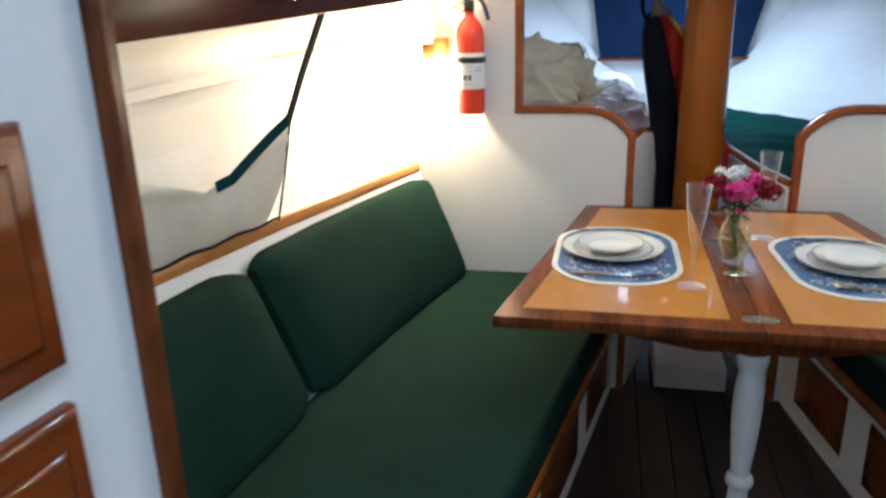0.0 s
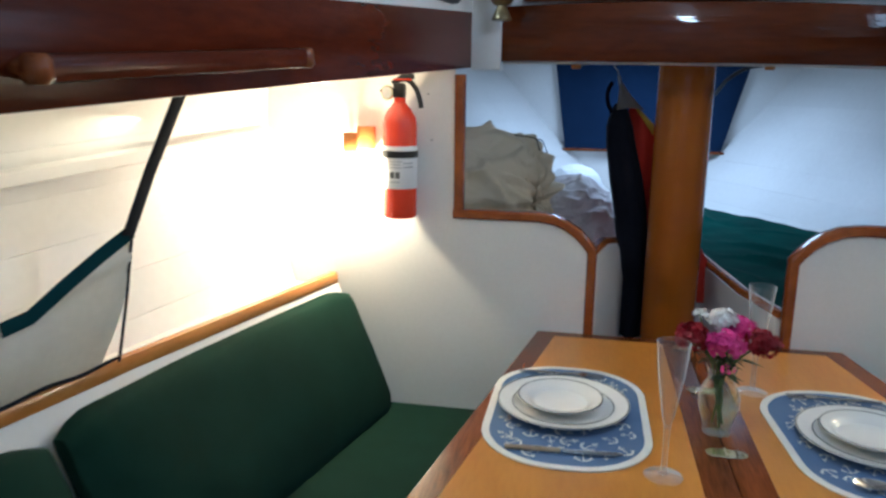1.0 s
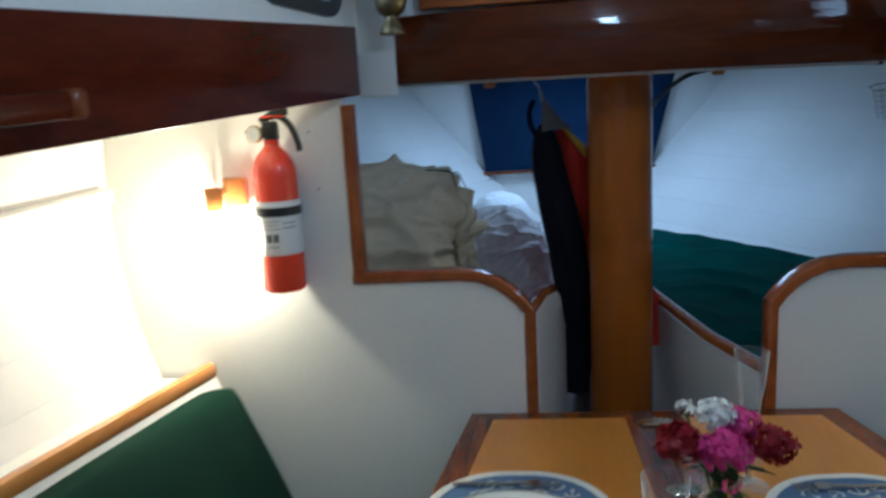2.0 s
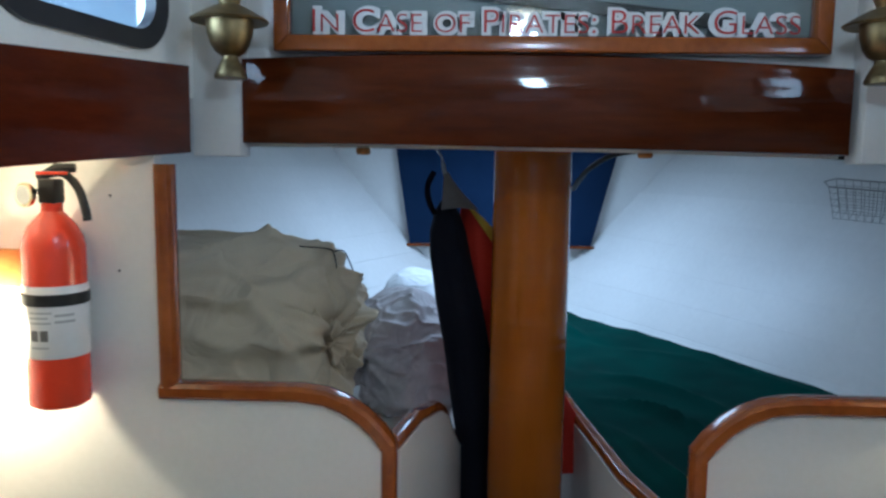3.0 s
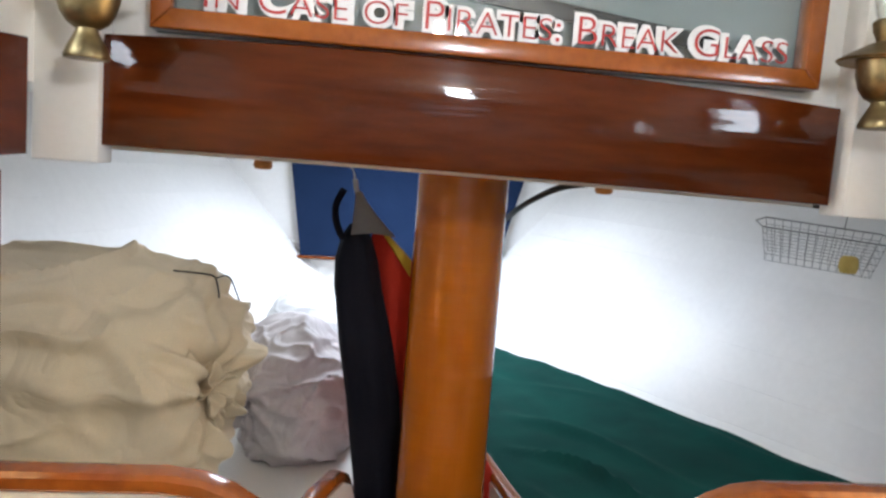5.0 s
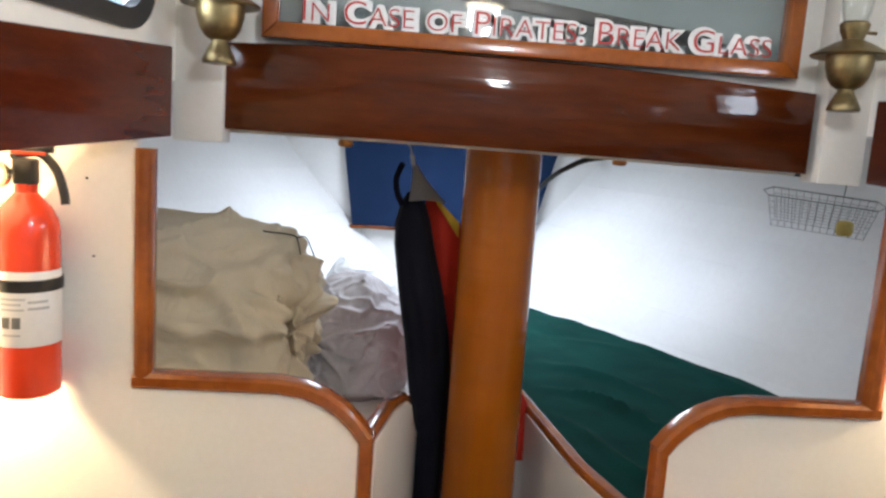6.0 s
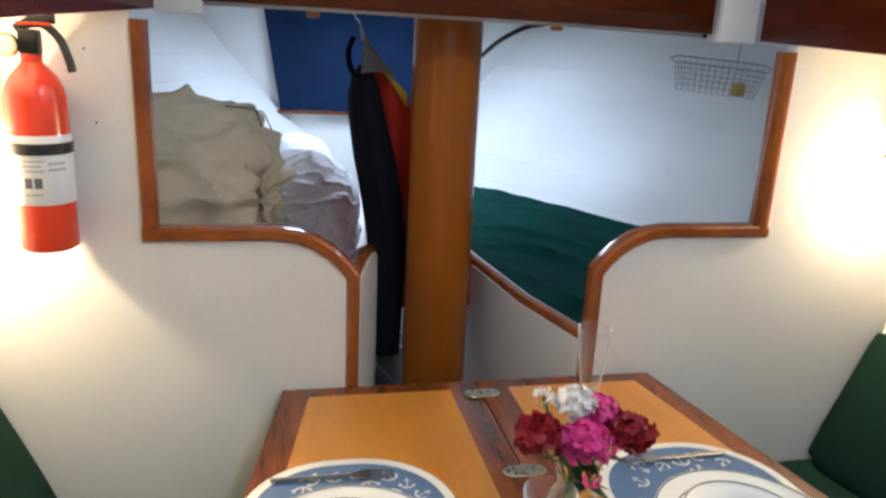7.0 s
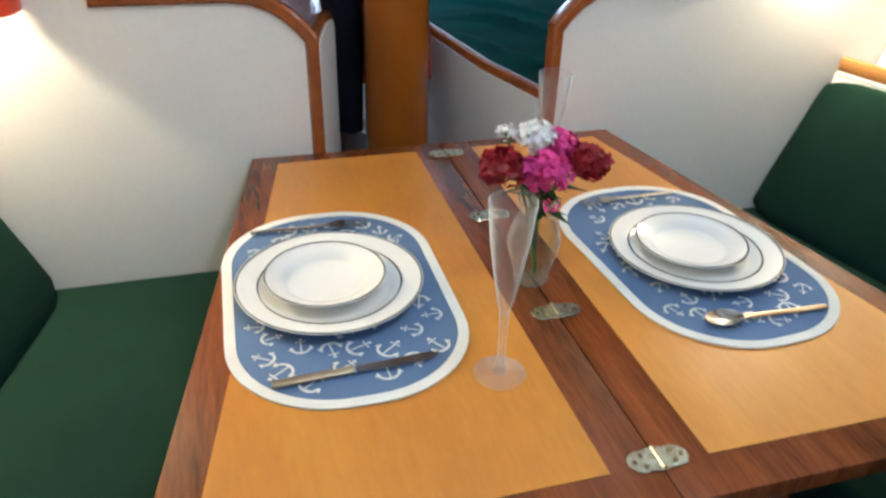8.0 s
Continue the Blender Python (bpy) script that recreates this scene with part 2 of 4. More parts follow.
def hull_planks(name, y0, y1, side, n, label):
    """The hull's lining: fore-and-aft planks with narrow gaps, each its own piece."""
    wall = tagged(new(name), label, "hull lining", kind="structure")
    for k in range(n):
        def edge(u, v, off=0.0):
            y = y0 + (y1 - y0) * u
            top = deck_z(y) + 0.14 if y0 > 2 else deck_z(y) + 0.07
            gap = 0.00025 if y0 > 2 else 0.0005
            za, zb = 0.25 + (top - 0.25) * k / n + gap, 0.25 + (top - 0.25) * (k + 1) / n - gap
            z = za + (zb - za) * v
            return (CX + side * (half(y, z) + off), y, z)
        bm = grid(lambda u, v: edge(u, v), 14, 2)
        part("plank", shell(bm, 0.012), HULLW, wall)
    back = grid(lambda u, v: (CX + side * (half(y0 + (y1 - y0) * u, 0.2 + 1.5 * v) + 0.016), y0 + (y1 - y0) * u, 0.2 + 1.5 * v), 14, 8)
    part("backing", back, HULLW, wall)
    return wall


def mirrored(x, side):
    """A port-side place, or its mirror image to starboard."""
    return x if side < 0 else 2 * CX - x


# ---- structure ----
def build_structure():
    for side, word in ((-1, "port"), (1, "starboard")):
        hull_planks("wall_hull_" + word, -1.3, BY - 0.002, side, 12, "white painted planked hull side behind the settee")
        hull_planks("wall_forepeak_" + word, BY + 0.03, 4.88, side, 14, "white painted planked hull side of the forepeak")
        # the bulkhead with its cut-out
        out = [(-0.092, 0.93), (-0.112, 0.957), (-0.140, 0.982), (-0.178, 1.003), (-0.231, 1.015), (-0.479, 1.015), (-0.481, 1.46)]
        rim = [(CX - half(BY, z), z) for z in (1.46, 1.3, 1.15, 1.0, 0.8, 0.6, 0.4, 0.2, 0.0)]
        pts = [(mirrored(x, side), BY, z) for x, z in out + rim + [(-0.092, 0.0)]]
        solid("wall_bulkhead_" + word, prism(pts, (0, 0.025, 0)), WHITE, smooth=False, label="white painted plywood bulkhead with curved cut-out", category="bulkhead", kind="structure")
        line = [(-0.480, 1.405), (-0.479, 1.02)]
        a = sweep([(mirrored(x + 0.012, side), BY + 0.01, z) for x, z in line], 0.030, 0.046, up=(0, 1, 0), square=1.6)
        curve = [(-0.481, 1.015), (-0.36, 1.015), (-0.245, 1.015), (-0.20, 1.009), (-0.165, 0.995), (-0.135, 0.975), (-0.110, 0.950), (-0.092, 0.925)]
        b = sweep([(mirrored(x, side), BY + 0.01, z + 0.008) for x, z in curve], 0.046, 0.030, square=1.6)
        c = sweep([(mirrored(-0.092, side), BY + 0.01, z) for z in (0.94, 0.5, 0.0)], 0.028, 0.046, up=(0, 1, 0), square=1.6)
        trim = tagged(new("trim_bulkhead_" + word), "varnished reddish-brown edge moulding round the bulkhead opening", "trim", kind="structure")
        for bm in (a, b, c):
            part("moulding", bm, TRIM, trim)
        # side deck, carlin fascia, coachroof side
        deck = grid(lambda u, v: (CX + side * ((carlin_half(-1.3 + 3.80 * v) + 0.034) * (1 - u) + (half(-1.3 + 3.80 * v, deck_z(-1.3 + 3.80 * v)) + 0.03) * u), -1.3 + 3.80 * v, deck_z(-1.3 + 3.80 * v) + 0.065), 2, 12)
        solid("ceiling_side_deck_" + word, shell(deck, 0.04), WHITE, label="white painted underside of the side deck", category="ceiling", kind="structure")
        def fascia(y, top):
            return (CX + side * carlin_half(y), y, deck_z(y) + (0.15 if top else 0.0))
        y0, y1 = -1.3, 2.51
        quad = [fascia(y0, 0), fascia(y1, 0), fascia(y1, 1), fascia(y0, 1)]
        solid("trim_carlin_" + word, prism(quad, (side * 0.03, 0, 0), bevel=0.004), MAHOGY, label="glossy varnished mahogany fascia along the side deck", category="fascia", kind="structure")


def build_coachroof():
    zt = 1.90
    for side, word in ((-1, "port"), (1, "starboard")):
        # side wall with three portlight openings
        def at(y, z, off=0.008):
            return (CX + side * (carlin_half(y) + off), y, z)
        fore = 2.27 if side < 0 else 2.13
        cuts = [-1.3, -0.74, -0.42, 0.89, 1.21, fore - 0.16, fore + 0.16, 2.60]
        wall = tagged(new("wall_coachroof_" + word), "white painted coachroof side with portlights", "wall", kind="structure")
        for k, (a, b) in enumerate(zip(cuts, cuts[1:])):
            spans = [(1.30, zt)] if k % 2 == 0 else [(1.30, 1.605), (1.725, zt)]
            for lo, hi in spans:
                lo = max(lo, deck_z(a) + 0.1)
                part("panel", prism([at(a, lo), at(b, lo), at(b, hi), at(a, hi)], (side * 0.03, 0, 0)), WHITE, wall, smooth=False)
        for k, watts in ((1, 4.5), (3, 1.6), (5, 1.5)):
            y = (cuts[k] + cuts[k + 1]) / 2
            lamp("portlight_daylight", "AREA", look((CX + side * (carlin_half(y) + 0.07), y, 1.665), (CX, y, 1.58)), watts, DAY, size=0.30, size_y=0.11)
    front = tagged(new("wall_coachroof_front"), "white painted forward end of the coachroof", "wall", kind="structure")
    part("panel", box(1.34, 0.03, 0.36, (CX, 2.595, 1.745)), WHITE, front, smooth=False)
    for side in (-1, 1):
        part("post", box(0.085, 0.06, 0.50, (CX + side * 0.583, 2.56, 1.67), 0.003), WHITE, front)
    # the beam is slightly cambered
    def arch(xa, xb, y, drop=0.0):
        us = [k / 16 for k in range(17)]
        low = [(xa + (xb - xa) * u, y, 1.435 - drop + 0.009 * (1 - u) + 0.014 * u * (1 - u)) for u in us]
        top = [(xa + (xb - xa) * u, y, 1.583 + 0.010 * (1 - u) + 0.062 * u * (1 - u)) for u in us]
        return low + top[::-1]
    solid("trim_beam_backing", prism(arch(-0.388, 0.700, 2.5925, 0.005), (0, 0.028, 0)), WHITE, smooth=False, label="white board behind the mahogany beam", category="board", kind="structure")
    solid("trim_cross_beam", prism(arch(-0.376, 0.696, 2.545), (0, 0.045, 0), bevel=0.004), MAHOG,
                 label="glossy varnished mahogany beam across the front of the coachroof", category="beam", kind="structure")
    roof = bmesh.new()
    for side in (-1, 1):
        prism([(CX + side * x, y, zt + 0.005) for x, y in ((0.33, -1.35), (0.33, 2.62), (carlin_half(2.62) + 0.05, 2.62), (carlin_half(-1.35) + 0.05, -1.35))], (0, 0, 0.03), bm=roof)
    # the gap between these two lets in the fill light added above
    for ya, yb in ((-1.35, -0.95), (-0.15, 2.62)):
        box(0.66, yb - ya, 0.03, (CX, (ya + yb) / 2, zt + 0.02), bm=roof)
    solid("ceiling", roof, WHITE, smooth=False, label="white painted coachroof ceiling", category="ceiling", kind="structure")
    # unseen wall, added to close the cabin behind the camera
    AFT = [(half(-1.33, 0.25), -0.04)] + [(half(-1.33, z), z) for z in (0.25, 0.6, 0.9, 1.24)] + [(carlin_half(-1.33), 1.25), (carlin_half(-1.33), 1.90)]
    solid("wall_aft", prism([(CX + side * (x + 0.03), -1.35, z) for side, tab in ((-1, AFT), (1, AFT[::-1])) for x, z in tab], (0, 0.04, 0)), WHITE, smooth=False, label="plain white wall added to close the unseen after end", category="wall", kind="structure")
    # foredeck with a square hatch opening
    fd = bmesh.new()
    for x0, x1, y0, y1 in ((-0.25, 0.25, 2.61, 3.73), (-0.25, 0.25, 4.23, 4.95)):
        box(x1 - x0, y1 - y0, 0.03, (CX + (x0 + x1) / 2, (y0 + y1) / 2, 1.585), bm=fd)
    for side in (-1, 1):
        rim = [(half(y, 1.57) + 0.02, y) for y in (2.61, 2.99, 3.16, 3.45, 3.75, 4.22, 4.6, 4.95)]
        prism([(CX + side * x, y, 1.57) for x, y in [(0.25, 2.61)] + rim + [(0.25, 4.95)]], (0, 0, 0.03), bm=fd)
    solid("ceiling_foredeck", fd, WHITE, smooth=False, label="white painted underside of the foredeck", category="ceiling", kind="structure")
    STEM = [0.3, 0.6, 0.8, 1.0, 1.2, 1.4, 1.569]
    solid("wall_bow", prism([(CX - half(4.61, z) - 0.01, 4.60, z) for z in STEM] + [(CX + half(4.61, z) + 0.01, 4.60, z) for z in STEM[::-1]], (0, 0.03, 0)), HULLW, smooth=False, label="white painted plank end in the bow", category="wall", kind="structure")
    # cabin sole
    sole = tagged(new("floor"), "dark oiled teak cabin sole", "floor", kind="structure")
    BILGE = [-1.3, 0.0, 1.2, 2.42, 2.99, 3.16, 3.5, 3.75, 4.22, 4.6]
    part("subfloor", prism([(CX - half(y, 0.27) - 0.02, y, -0.045) for y in BILGE] + [(CX + half(y, 0.27) + 0.02, y, -0.045) for y in BILGE[::-1]], (0, 0, 0.03)), SOLE, sole, smooth=False)
    for k in range(14):
        end = max(y for y in (2.42, 2.7, 2.99, 3.3) if half(y, 0.27) > abs(0.1 * k - 0.65) or y < 2.5)
        part("plank", box(0.096, end + 1.3, 0.018, (CX - 0.65 + 0.1 * k, end / 2 - 0.65, -0.008), 0.002, segments=1), SOLE, sole)


build_structure()
build_coachroof()


# ---- mast ----
def mast():
    prof = [(0.088, 0.0), (0.086, 0.7), (0.085, 1.57)]
    bm = lathe(prof, 40)
    ob = solid("mast", bm, MASTW, pose(CX + 0.004, 2.86, 0.0), label="round varnished golden-brown wooden mast foot standing on the sole", category="mast")
    return ob


mast()


# ---- settees ----
RAIL = [(-0.833, 2.405), (-0.925, 2.02), (-1.007, 1.66), (-1.099, 1.197), (-1.19, 0.62), (-1.231, 0.36)]
BACK = [(-0.628, 2.40), (-0.753, 1.807), (-0.815, 1.41), (-0.856, 1.03), (-0.90, 0.58)]


def back_x(y):
    return lerp([(b, a) for a, b in BACK[::-1]], y)


def rail_x(y):
    return lerp([(b, a) for a, b in RAIL[::-1]], y)


def settee(side):
    off = 0.0 if side < 0 else -0.035
    X = lambda x: mirrored(x, side)
    front = lambda y: -0.104 - 0.176 * (2.40 - y)
    base = thing("settee", pose(0, 0, 0), "white painted built-in settee base with dark locker doors", "settee", "settees")
    ys = [0.36, 1.0, 1.41, 1.81, 2.405]
    face = [(X(front(0.36) - 0.02), 0.36, 0.0), (X(front(2.4) - 0.02), 2.405, 0.0), (X(front(2.4) - 0.02), 2.405, 0.315), (X(front(0.36) - 0.02), 0.36, 0.315)]
    part("front_panel", prism(face, (side * 0.02, 0, 0)), WHITE, base, smooth=False)
    top = [(X(front(y)), y, 0.318) for y in ys] + [(X(back_x(y) - 0.06 + off), y, 0.318) for y in ys[::-1]]
    part("seat_board", prism(top, (0, 0, 0.012)), WHITE, base, smooth=False)
    part("edge_moulding", sweep([(X(front(y) + 0.002), y, 0.325) for y in ys], 0.022, 0.04, square=1.8), TRIM, base, "varnished wooden edge moulding")
    for ya, yb in ((0.75, 1.25), (1.45, 1.85), (1.98, 2.30)):
        q = [(X(front(ya) - 0.016), ya, 0.07), (X(front(yb) - 0.016), yb, 0.07), (X(front(yb) - 0.016), yb, 0.26), (X(front(ya) - 0.016), ya, 0.26)]
        part("locker_door", prism(q, (side * 0.012, 0, 0), 0.003), WALNUT, base, "dark brown locker door")
    # the panel behind the cushions, the shelf and its rail
    pan = grid(lambda u, v: (X((back_x(0.36 + 2.045 * u) - 0.03 + off) * (1 - v) + (rail_x(0.36 + 2.045 * u) + 0.5 * off) * v), 0.36 + 2.045 * u, 0.33 + 0.475 * v), 10, 1)
    part("back_panel", shell(pan, 0.012), WHITE, base)
    sh = grid(lambda u, v: (X(rail_x(0.36 + 2.045 * u)) * (1 - v) + v * (CX + side * (half(0.36 + 2.045 * u, 0.8) - 0.002)), 0.36 + 2.045 * u, 0.80), 10, 1)
    part("shelf", shell(sh, 0.014), WHITE, base)
    rail = sweep([(X(x + 0.5 * off), y, 0.818) for x, y in RAIL], 0.030, 0.040, square=1.6)
    part("rail", rail, TRIMH, base, "honey-coloured varnished shelf rail")
    # cushions
    cush = [(X(front(y) + 0.005), y, 0.332) for y in ys] + [(X(back_x(y) - 0.05 + off), y, 0.332) for y in ys[::-1]]
    cush = [(x, 2.417 if y > 2.4 else y, z) for x, y, z in cush]
    solid("seat_cushion", prism(cush, (0, 0, 0.112), 0.020, segments=3), GREEN, label="long dark green upholstered seat cushion on the settee", category="cushion", group="settee cushions")
    for ya, yb in ((1.418, 2.412), (0.38, 1.388)):
        def body(u, v):
            y = ya + (yb - ya) * u
            edge = min(u, 1 - u) * (yb - ya)
            soft = 1 - max(0.0, 1 - edge / 0.10) ** 2
            a = 2 * math.pi * v
            c, s = math.cos(a), math.sin(a)
            c, s = math.copysign(abs(c) ** 0.42, c), math.copysign(abs(s) ** 0.42, s)
            h = 0.5 + 0.5 * s
            h = 0.5 + (h - 0.5) * (0.88 + 0.12 * soft)
            xb = back_x(y) + off - 0.0
            xt = back_x(y) - 0.145 + off * 1.0
            mid = xb * (1 - h) + xt * h - 0.034
            t = 0.040 * (0.35 + 0.65 * soft) * (1 + 0.12 * math.sin(math.pi * h))
            t += 0.005 * noise.noise((y * 5, h * 4, side + ya)) + 0.002 * noise.noise((y * 16, h * 13, ya))
            return (X(mid + t * c), y, 0.436 + 0.356 * h)
        bm = grid(lambda v, u: body(u, v), 28, 26, loop_u=True)
        for end in (0.0, 1.0):
            vs = [v for v in bm.verts if abs(v.co.y - (ya + (yb - ya) * end)) < 1e-5]
            cen = sum((v.co for v in vs), Vector()) / len(vs)
            c = bm.verts.new(cen + Vector((0, 0.004 * (1 if end else -1), 0)))
            for e in {e for v in vs for e in v.link_edges if all(w in vs for w in e.verts)}:
                bm.faces.new((e.verts[0], e.verts[1], c))
        solid("back_cushion", bm, GREEN, label="dark green upholstered back cushion leaning on the settee back", category="cushion", group="settee cushions")


TRIMH = material("honey varnish", (0.55, 0.25, 0.058), 0.16, second=(0.42, 0.165, 0.03), scale=8, stretch=(3, 0.5, 3), coat=0.6, bump=0.02)
settee(-1)
settee(1)


# ---- V-berths ----
def berth(side):
    X = lambda x: mirrored(x, side)
    b = thing("berth", pose(0, 0, 0), "white painted V-berth with varnished edge in the forepeak", "berth", "V-berths")
    if side < 0:
        tops = [(-0.092, 2.45, 0.92), (-0.06, 2.58, 0.925), (-0.031, 2.70, 0.905), (-0.020, 2.76, 0.875), (-0.008, 2.85, 0.80), (0.005, 2.95, 0.735), (0.022, 3.10, 0.71), (0.08, 3.7, 0.71), (CX - 0.002, 4.1, 0.71)]
    else:
        tops = [(-0.089, 2.45, 0.770), (-0.029, 2.69, 0.770), (0.026, 3.13, 0.770), (0.08, 3.7, 0.770), (CX - 0.002, 4.1, 0.770)]
    outline = [(X(x), y, z) for x, y, z in tops] + [(X(x), y, 0.0) for x, y, z in tops[::-1]]
    n = len(tops)
    bm = bmesh.new()
    vt = [bm.verts.new(p) for p in outline]
    for k in range(n - 1):
        bm.faces.new((vt[k], vt[k + 1], vt[2 * n - 2 - k], vt[2 * n - 1 - k]))
    part("side_board", shell(bm, 0.018), WHITE, b)
    part("edge_moulding", sweep([(X(x), y, z + 0.006) for x, y, z in tops], 0.032, 0.030, square=1.4), TRIM, b, "varnished brown moulding")
    q = [(X(x + 0.004), y, z) for x, y, z in ((-0.076, 2.50, 0.25), (-0.030, 2.68, 0.25), (-0.030, 2.68, 0.66), (-0.076, 2.50, 0.66))]
    part("locker_door", prism(q, (-side * 0.006, 0, 0), 0.002), WALNUT, b, "dark varnished locker door")
    ys = [2.46 + 0.2 * k for k in range(12)]
    ins = lambda y: lerp([(2.45, -0.092), (2.69, -0.029), (3.13, 0.026), (3.7, 0.08), (4.1, 0.16), (4.9, 0.165)], y)
    top = [(X(ins(y) - 0.01), y, 0.66) for y in ys] + [(CX + side * (half(y, 0.66) - 0.005), y, 0.66) for y in ys[::-1]]
    part("berth_board", prism(top, (0, 0, 0.02)), WHITE, b, smooth=False)
    if side > 0:
        def cloth(u, v):
            y = 2.47 + 2.25 * v
            xi, xo = CX - ins(y) - 0.012, half(y, 0.80) - 0.006
            xi = min(xi, xo - 0.01)
            x = xi + (xo - xi) * u
            t = (y + 1.7 * x) * 7 + 2.5 * noise.noise((x * 2, y * 2, 0.7))
            w = 0.040 * math.exp(-(math.sin(t) / 0.28) ** 2) * (0.3 + noise.noise((x * 3, y * 2, 4.3))) + 0.014 * noise.noise((x * 4, y * 3, 0.3)) + 0.004 * noise.noise((x * 14, y * 9, 1.3))
            return (CX + x, y, 0.775 + w * min(1, u * 8) - (0.03 * (1 - min(1, u * 14)) ** 2) + 0.03 * u)
        bm = grid(cloth, 70, 130)
        lo = bmesh.ops.extrude_face_region(bm, geom=bm.faces[:])
        for v in [g for g in lo["geom"] if isinstance(g, bmesh.types.BMVert)]:
            v.co.z = 0.685
        solid("mattress", bm, BERTHC, label="dark green mattress cover slightly wrinkled on the V-berth", category="mattress")


berth(-1)
berth(1)


# ---- table ----
def table():
    t = thing("saloon_table", pose(0, 0, 0), "folding saloon table with ash panels and dark walnut border", "table")
    edge = lambda y: 0.40 + 0.166 * (2.405 - y)
    y0, y1, zt = 1.40, 2.408, 0.70
    for side in (-1, 1):
        P = lambda x, y, z: (CX + side * x, y, z)
        leaf = [P(0.0004, y0, zt - 0.027), P(edge(y0), y0, zt - 0.027), P(edge(y1), y1, zt - 0.027), P(0.0004, y1, zt - 0.027)]
        top = part("tabletop", prism(leaf, (0, 0, 0.027), 0.003), WALNUT, t)
        panel = [P(0.062, y0 + 0.055, zt - 0.002), P(edge(y0) - 0.060, y0 + 0.055, zt - 0.002), P(edge(y1) - 0.050, y1 - 0.04, zt - 0.002), P(0.062, y1 - 0.04, zt - 0.002)]
        part("inlay", prism(panel, (0, 0, 0.0032)), VENEER, top, "golden ash veneer panel", smooth=False)
    return t


table()


# ---- more materials ----
PORCELAIN = material("white porcelain", (0.80, 0.79, 0.75), 0.12, second=(0.77, 0.76, 0.72), scale=8, coat=0.3)
SILVER = material("silver rim", (0.10, 0.11, 0.10), 0.4, 0.3, scale=20)
STEEL = material("stainless cutlery", (0.62, 0.60, 0.57), 0.2, 1.0, second=(0.5, 0.48, 0.45), scale=30)
DULL = material("dull cutlery handle", (0.42, 0.33, 0.22), 0.35, 0.7, second=(0.30, 0.22, 0.14), scale=30)
MATBLUE = material("blue woven placemat", (0.125, 0.185, 0.31), 0.85, second=(0.10, 0.155, 0.27), scale=12, bump=0.15, fine=400, spec=0.12)
MATWHITE = material("white placemat print", (0.74, 0.73, 0.68), 0.85, second=(0.66, 0.65, 0.60), scale=20, bump=0.15, fine=400, spec=0.12)
GLASS = thin_glass("clear glass", (0.96, 0.97, 0.96), 0.7, 1.2)
PLASTIC = thin_glass("clear plastic", (0.985, 0.985, 0.985), 1.0, 0.95, 0.62, 0.07)
VASEGLASS = thin_glass("clear vase glass", (0.975, 0.98, 0.955), 1.0, 1.0, 0.36, 0.035)
WATER = thin_glass("vase water", (0.93, 0.94, 0.74), 0.2, 1.5, 0.1, 0.02)
BRASS = material("aged brass", (0.33, 0.25, 0.12), 0.40, 1.0, second=(0.15, 0.115, 0.06), scale=14, bump=0.05, fine=80)
BRIGHTBRASS = material("polished brass hinge", (0.82, 0.78, 0.62), 0.22, 1.0, second=(0.50, 0.42, 0.24), scale=60, bump=0.08, fine=200)
RED = material("red enamel", (0.72, 0.055, 0.015), 0.25, second=(0.66, 0.045, 0.012), scale=5, coat=0.4)
LABELW = material("white printed label", (0.76, 0.76, 0.75), 0.4, second=(0.70, 0.70, 0.70), scale=40)
BLACK = material("black plastic", (0.012, 0.012, 0.013), 0.4, second=(0.02, 0.02, 0.02), scale=30)
GREYPRINT = material("grey print", (0.14, 0.14, 0.14), 0.6)
PALEPRINT = material("pale print", (0.45, 0.46, 0.47), 0.6)
CANVAS = material("beige canvas", (0.57, 0.48, 0.36), 0.85, second=(0.74, 0.59, 0.38), scale=2.0, bump=0.07, fine=420, mixing=0.5, spec=0.12, crease=0.42)
SACK = material("greyish white sailcloth", (0.62, 0.58, 0.57), 0.6, second=(0.50, 0.44, 0.45), scale=7, bump=0.2, fine=120, mixing=0.7, spec=0.12, crease=0.45)
SAILW = material("white sailcloth", (0.80, 0.80, 0.80), 0.6, second=(0.72, 0.72, 0.73), scale=7, bump=0.1, fine=160, spec=0.2, crease=0.05)
CLOTHW = lit_shade("cream cotton cloth", (0.90, 0.88, 0.81), 0.4)
TEAL = material("teal webbing", (0.007, 0.042, 0.048), 0.8, second=(0.006, 0.034, 0.04), scale=40, bump=0.2, fine=300, spec=0.12)
STRAP = material("dark webbing strap", (0.010, 0.011, 0.015), 0.75, second=(0.016, 0.016, 0.02), scale=40, bump=0.25, fine=300, spec=0.12)
BLUE = material("blue canvas", (0.010, 0.024, 0.064), 0.85, second=(0.006, 0.016, 0.044), scale=4, bump=0.2, fine=300, spec=0.12)
COATB = material("black neoprene", (0.007, 0.007, 0.012), 0.75, second=(0.012, 0.012, 0.018), scale=8, bump=0.2, fine=200, spec=0.12)
COATR = material("red jacket cloth", (0.48, 0.035, 0.018), 0.7, second=(0.38, 0.025, 0.014), scale=8, bump=0.2, fine=200, spec=0.12)
COATY = material("yellow jacket panel", (0.62, 0.42, 0.03), 0.7)
COATG = material("grey collar lining", (0.22, 0.21, 0.21), 0.8)
WIRE = material("grey wire", (0.22, 0.22, 0.21), 0.4, 0.3)
SPONGE = material("yellow sponge", (0.62, 0.45, 0.13), 0.9, bump=0.4, fine=120)
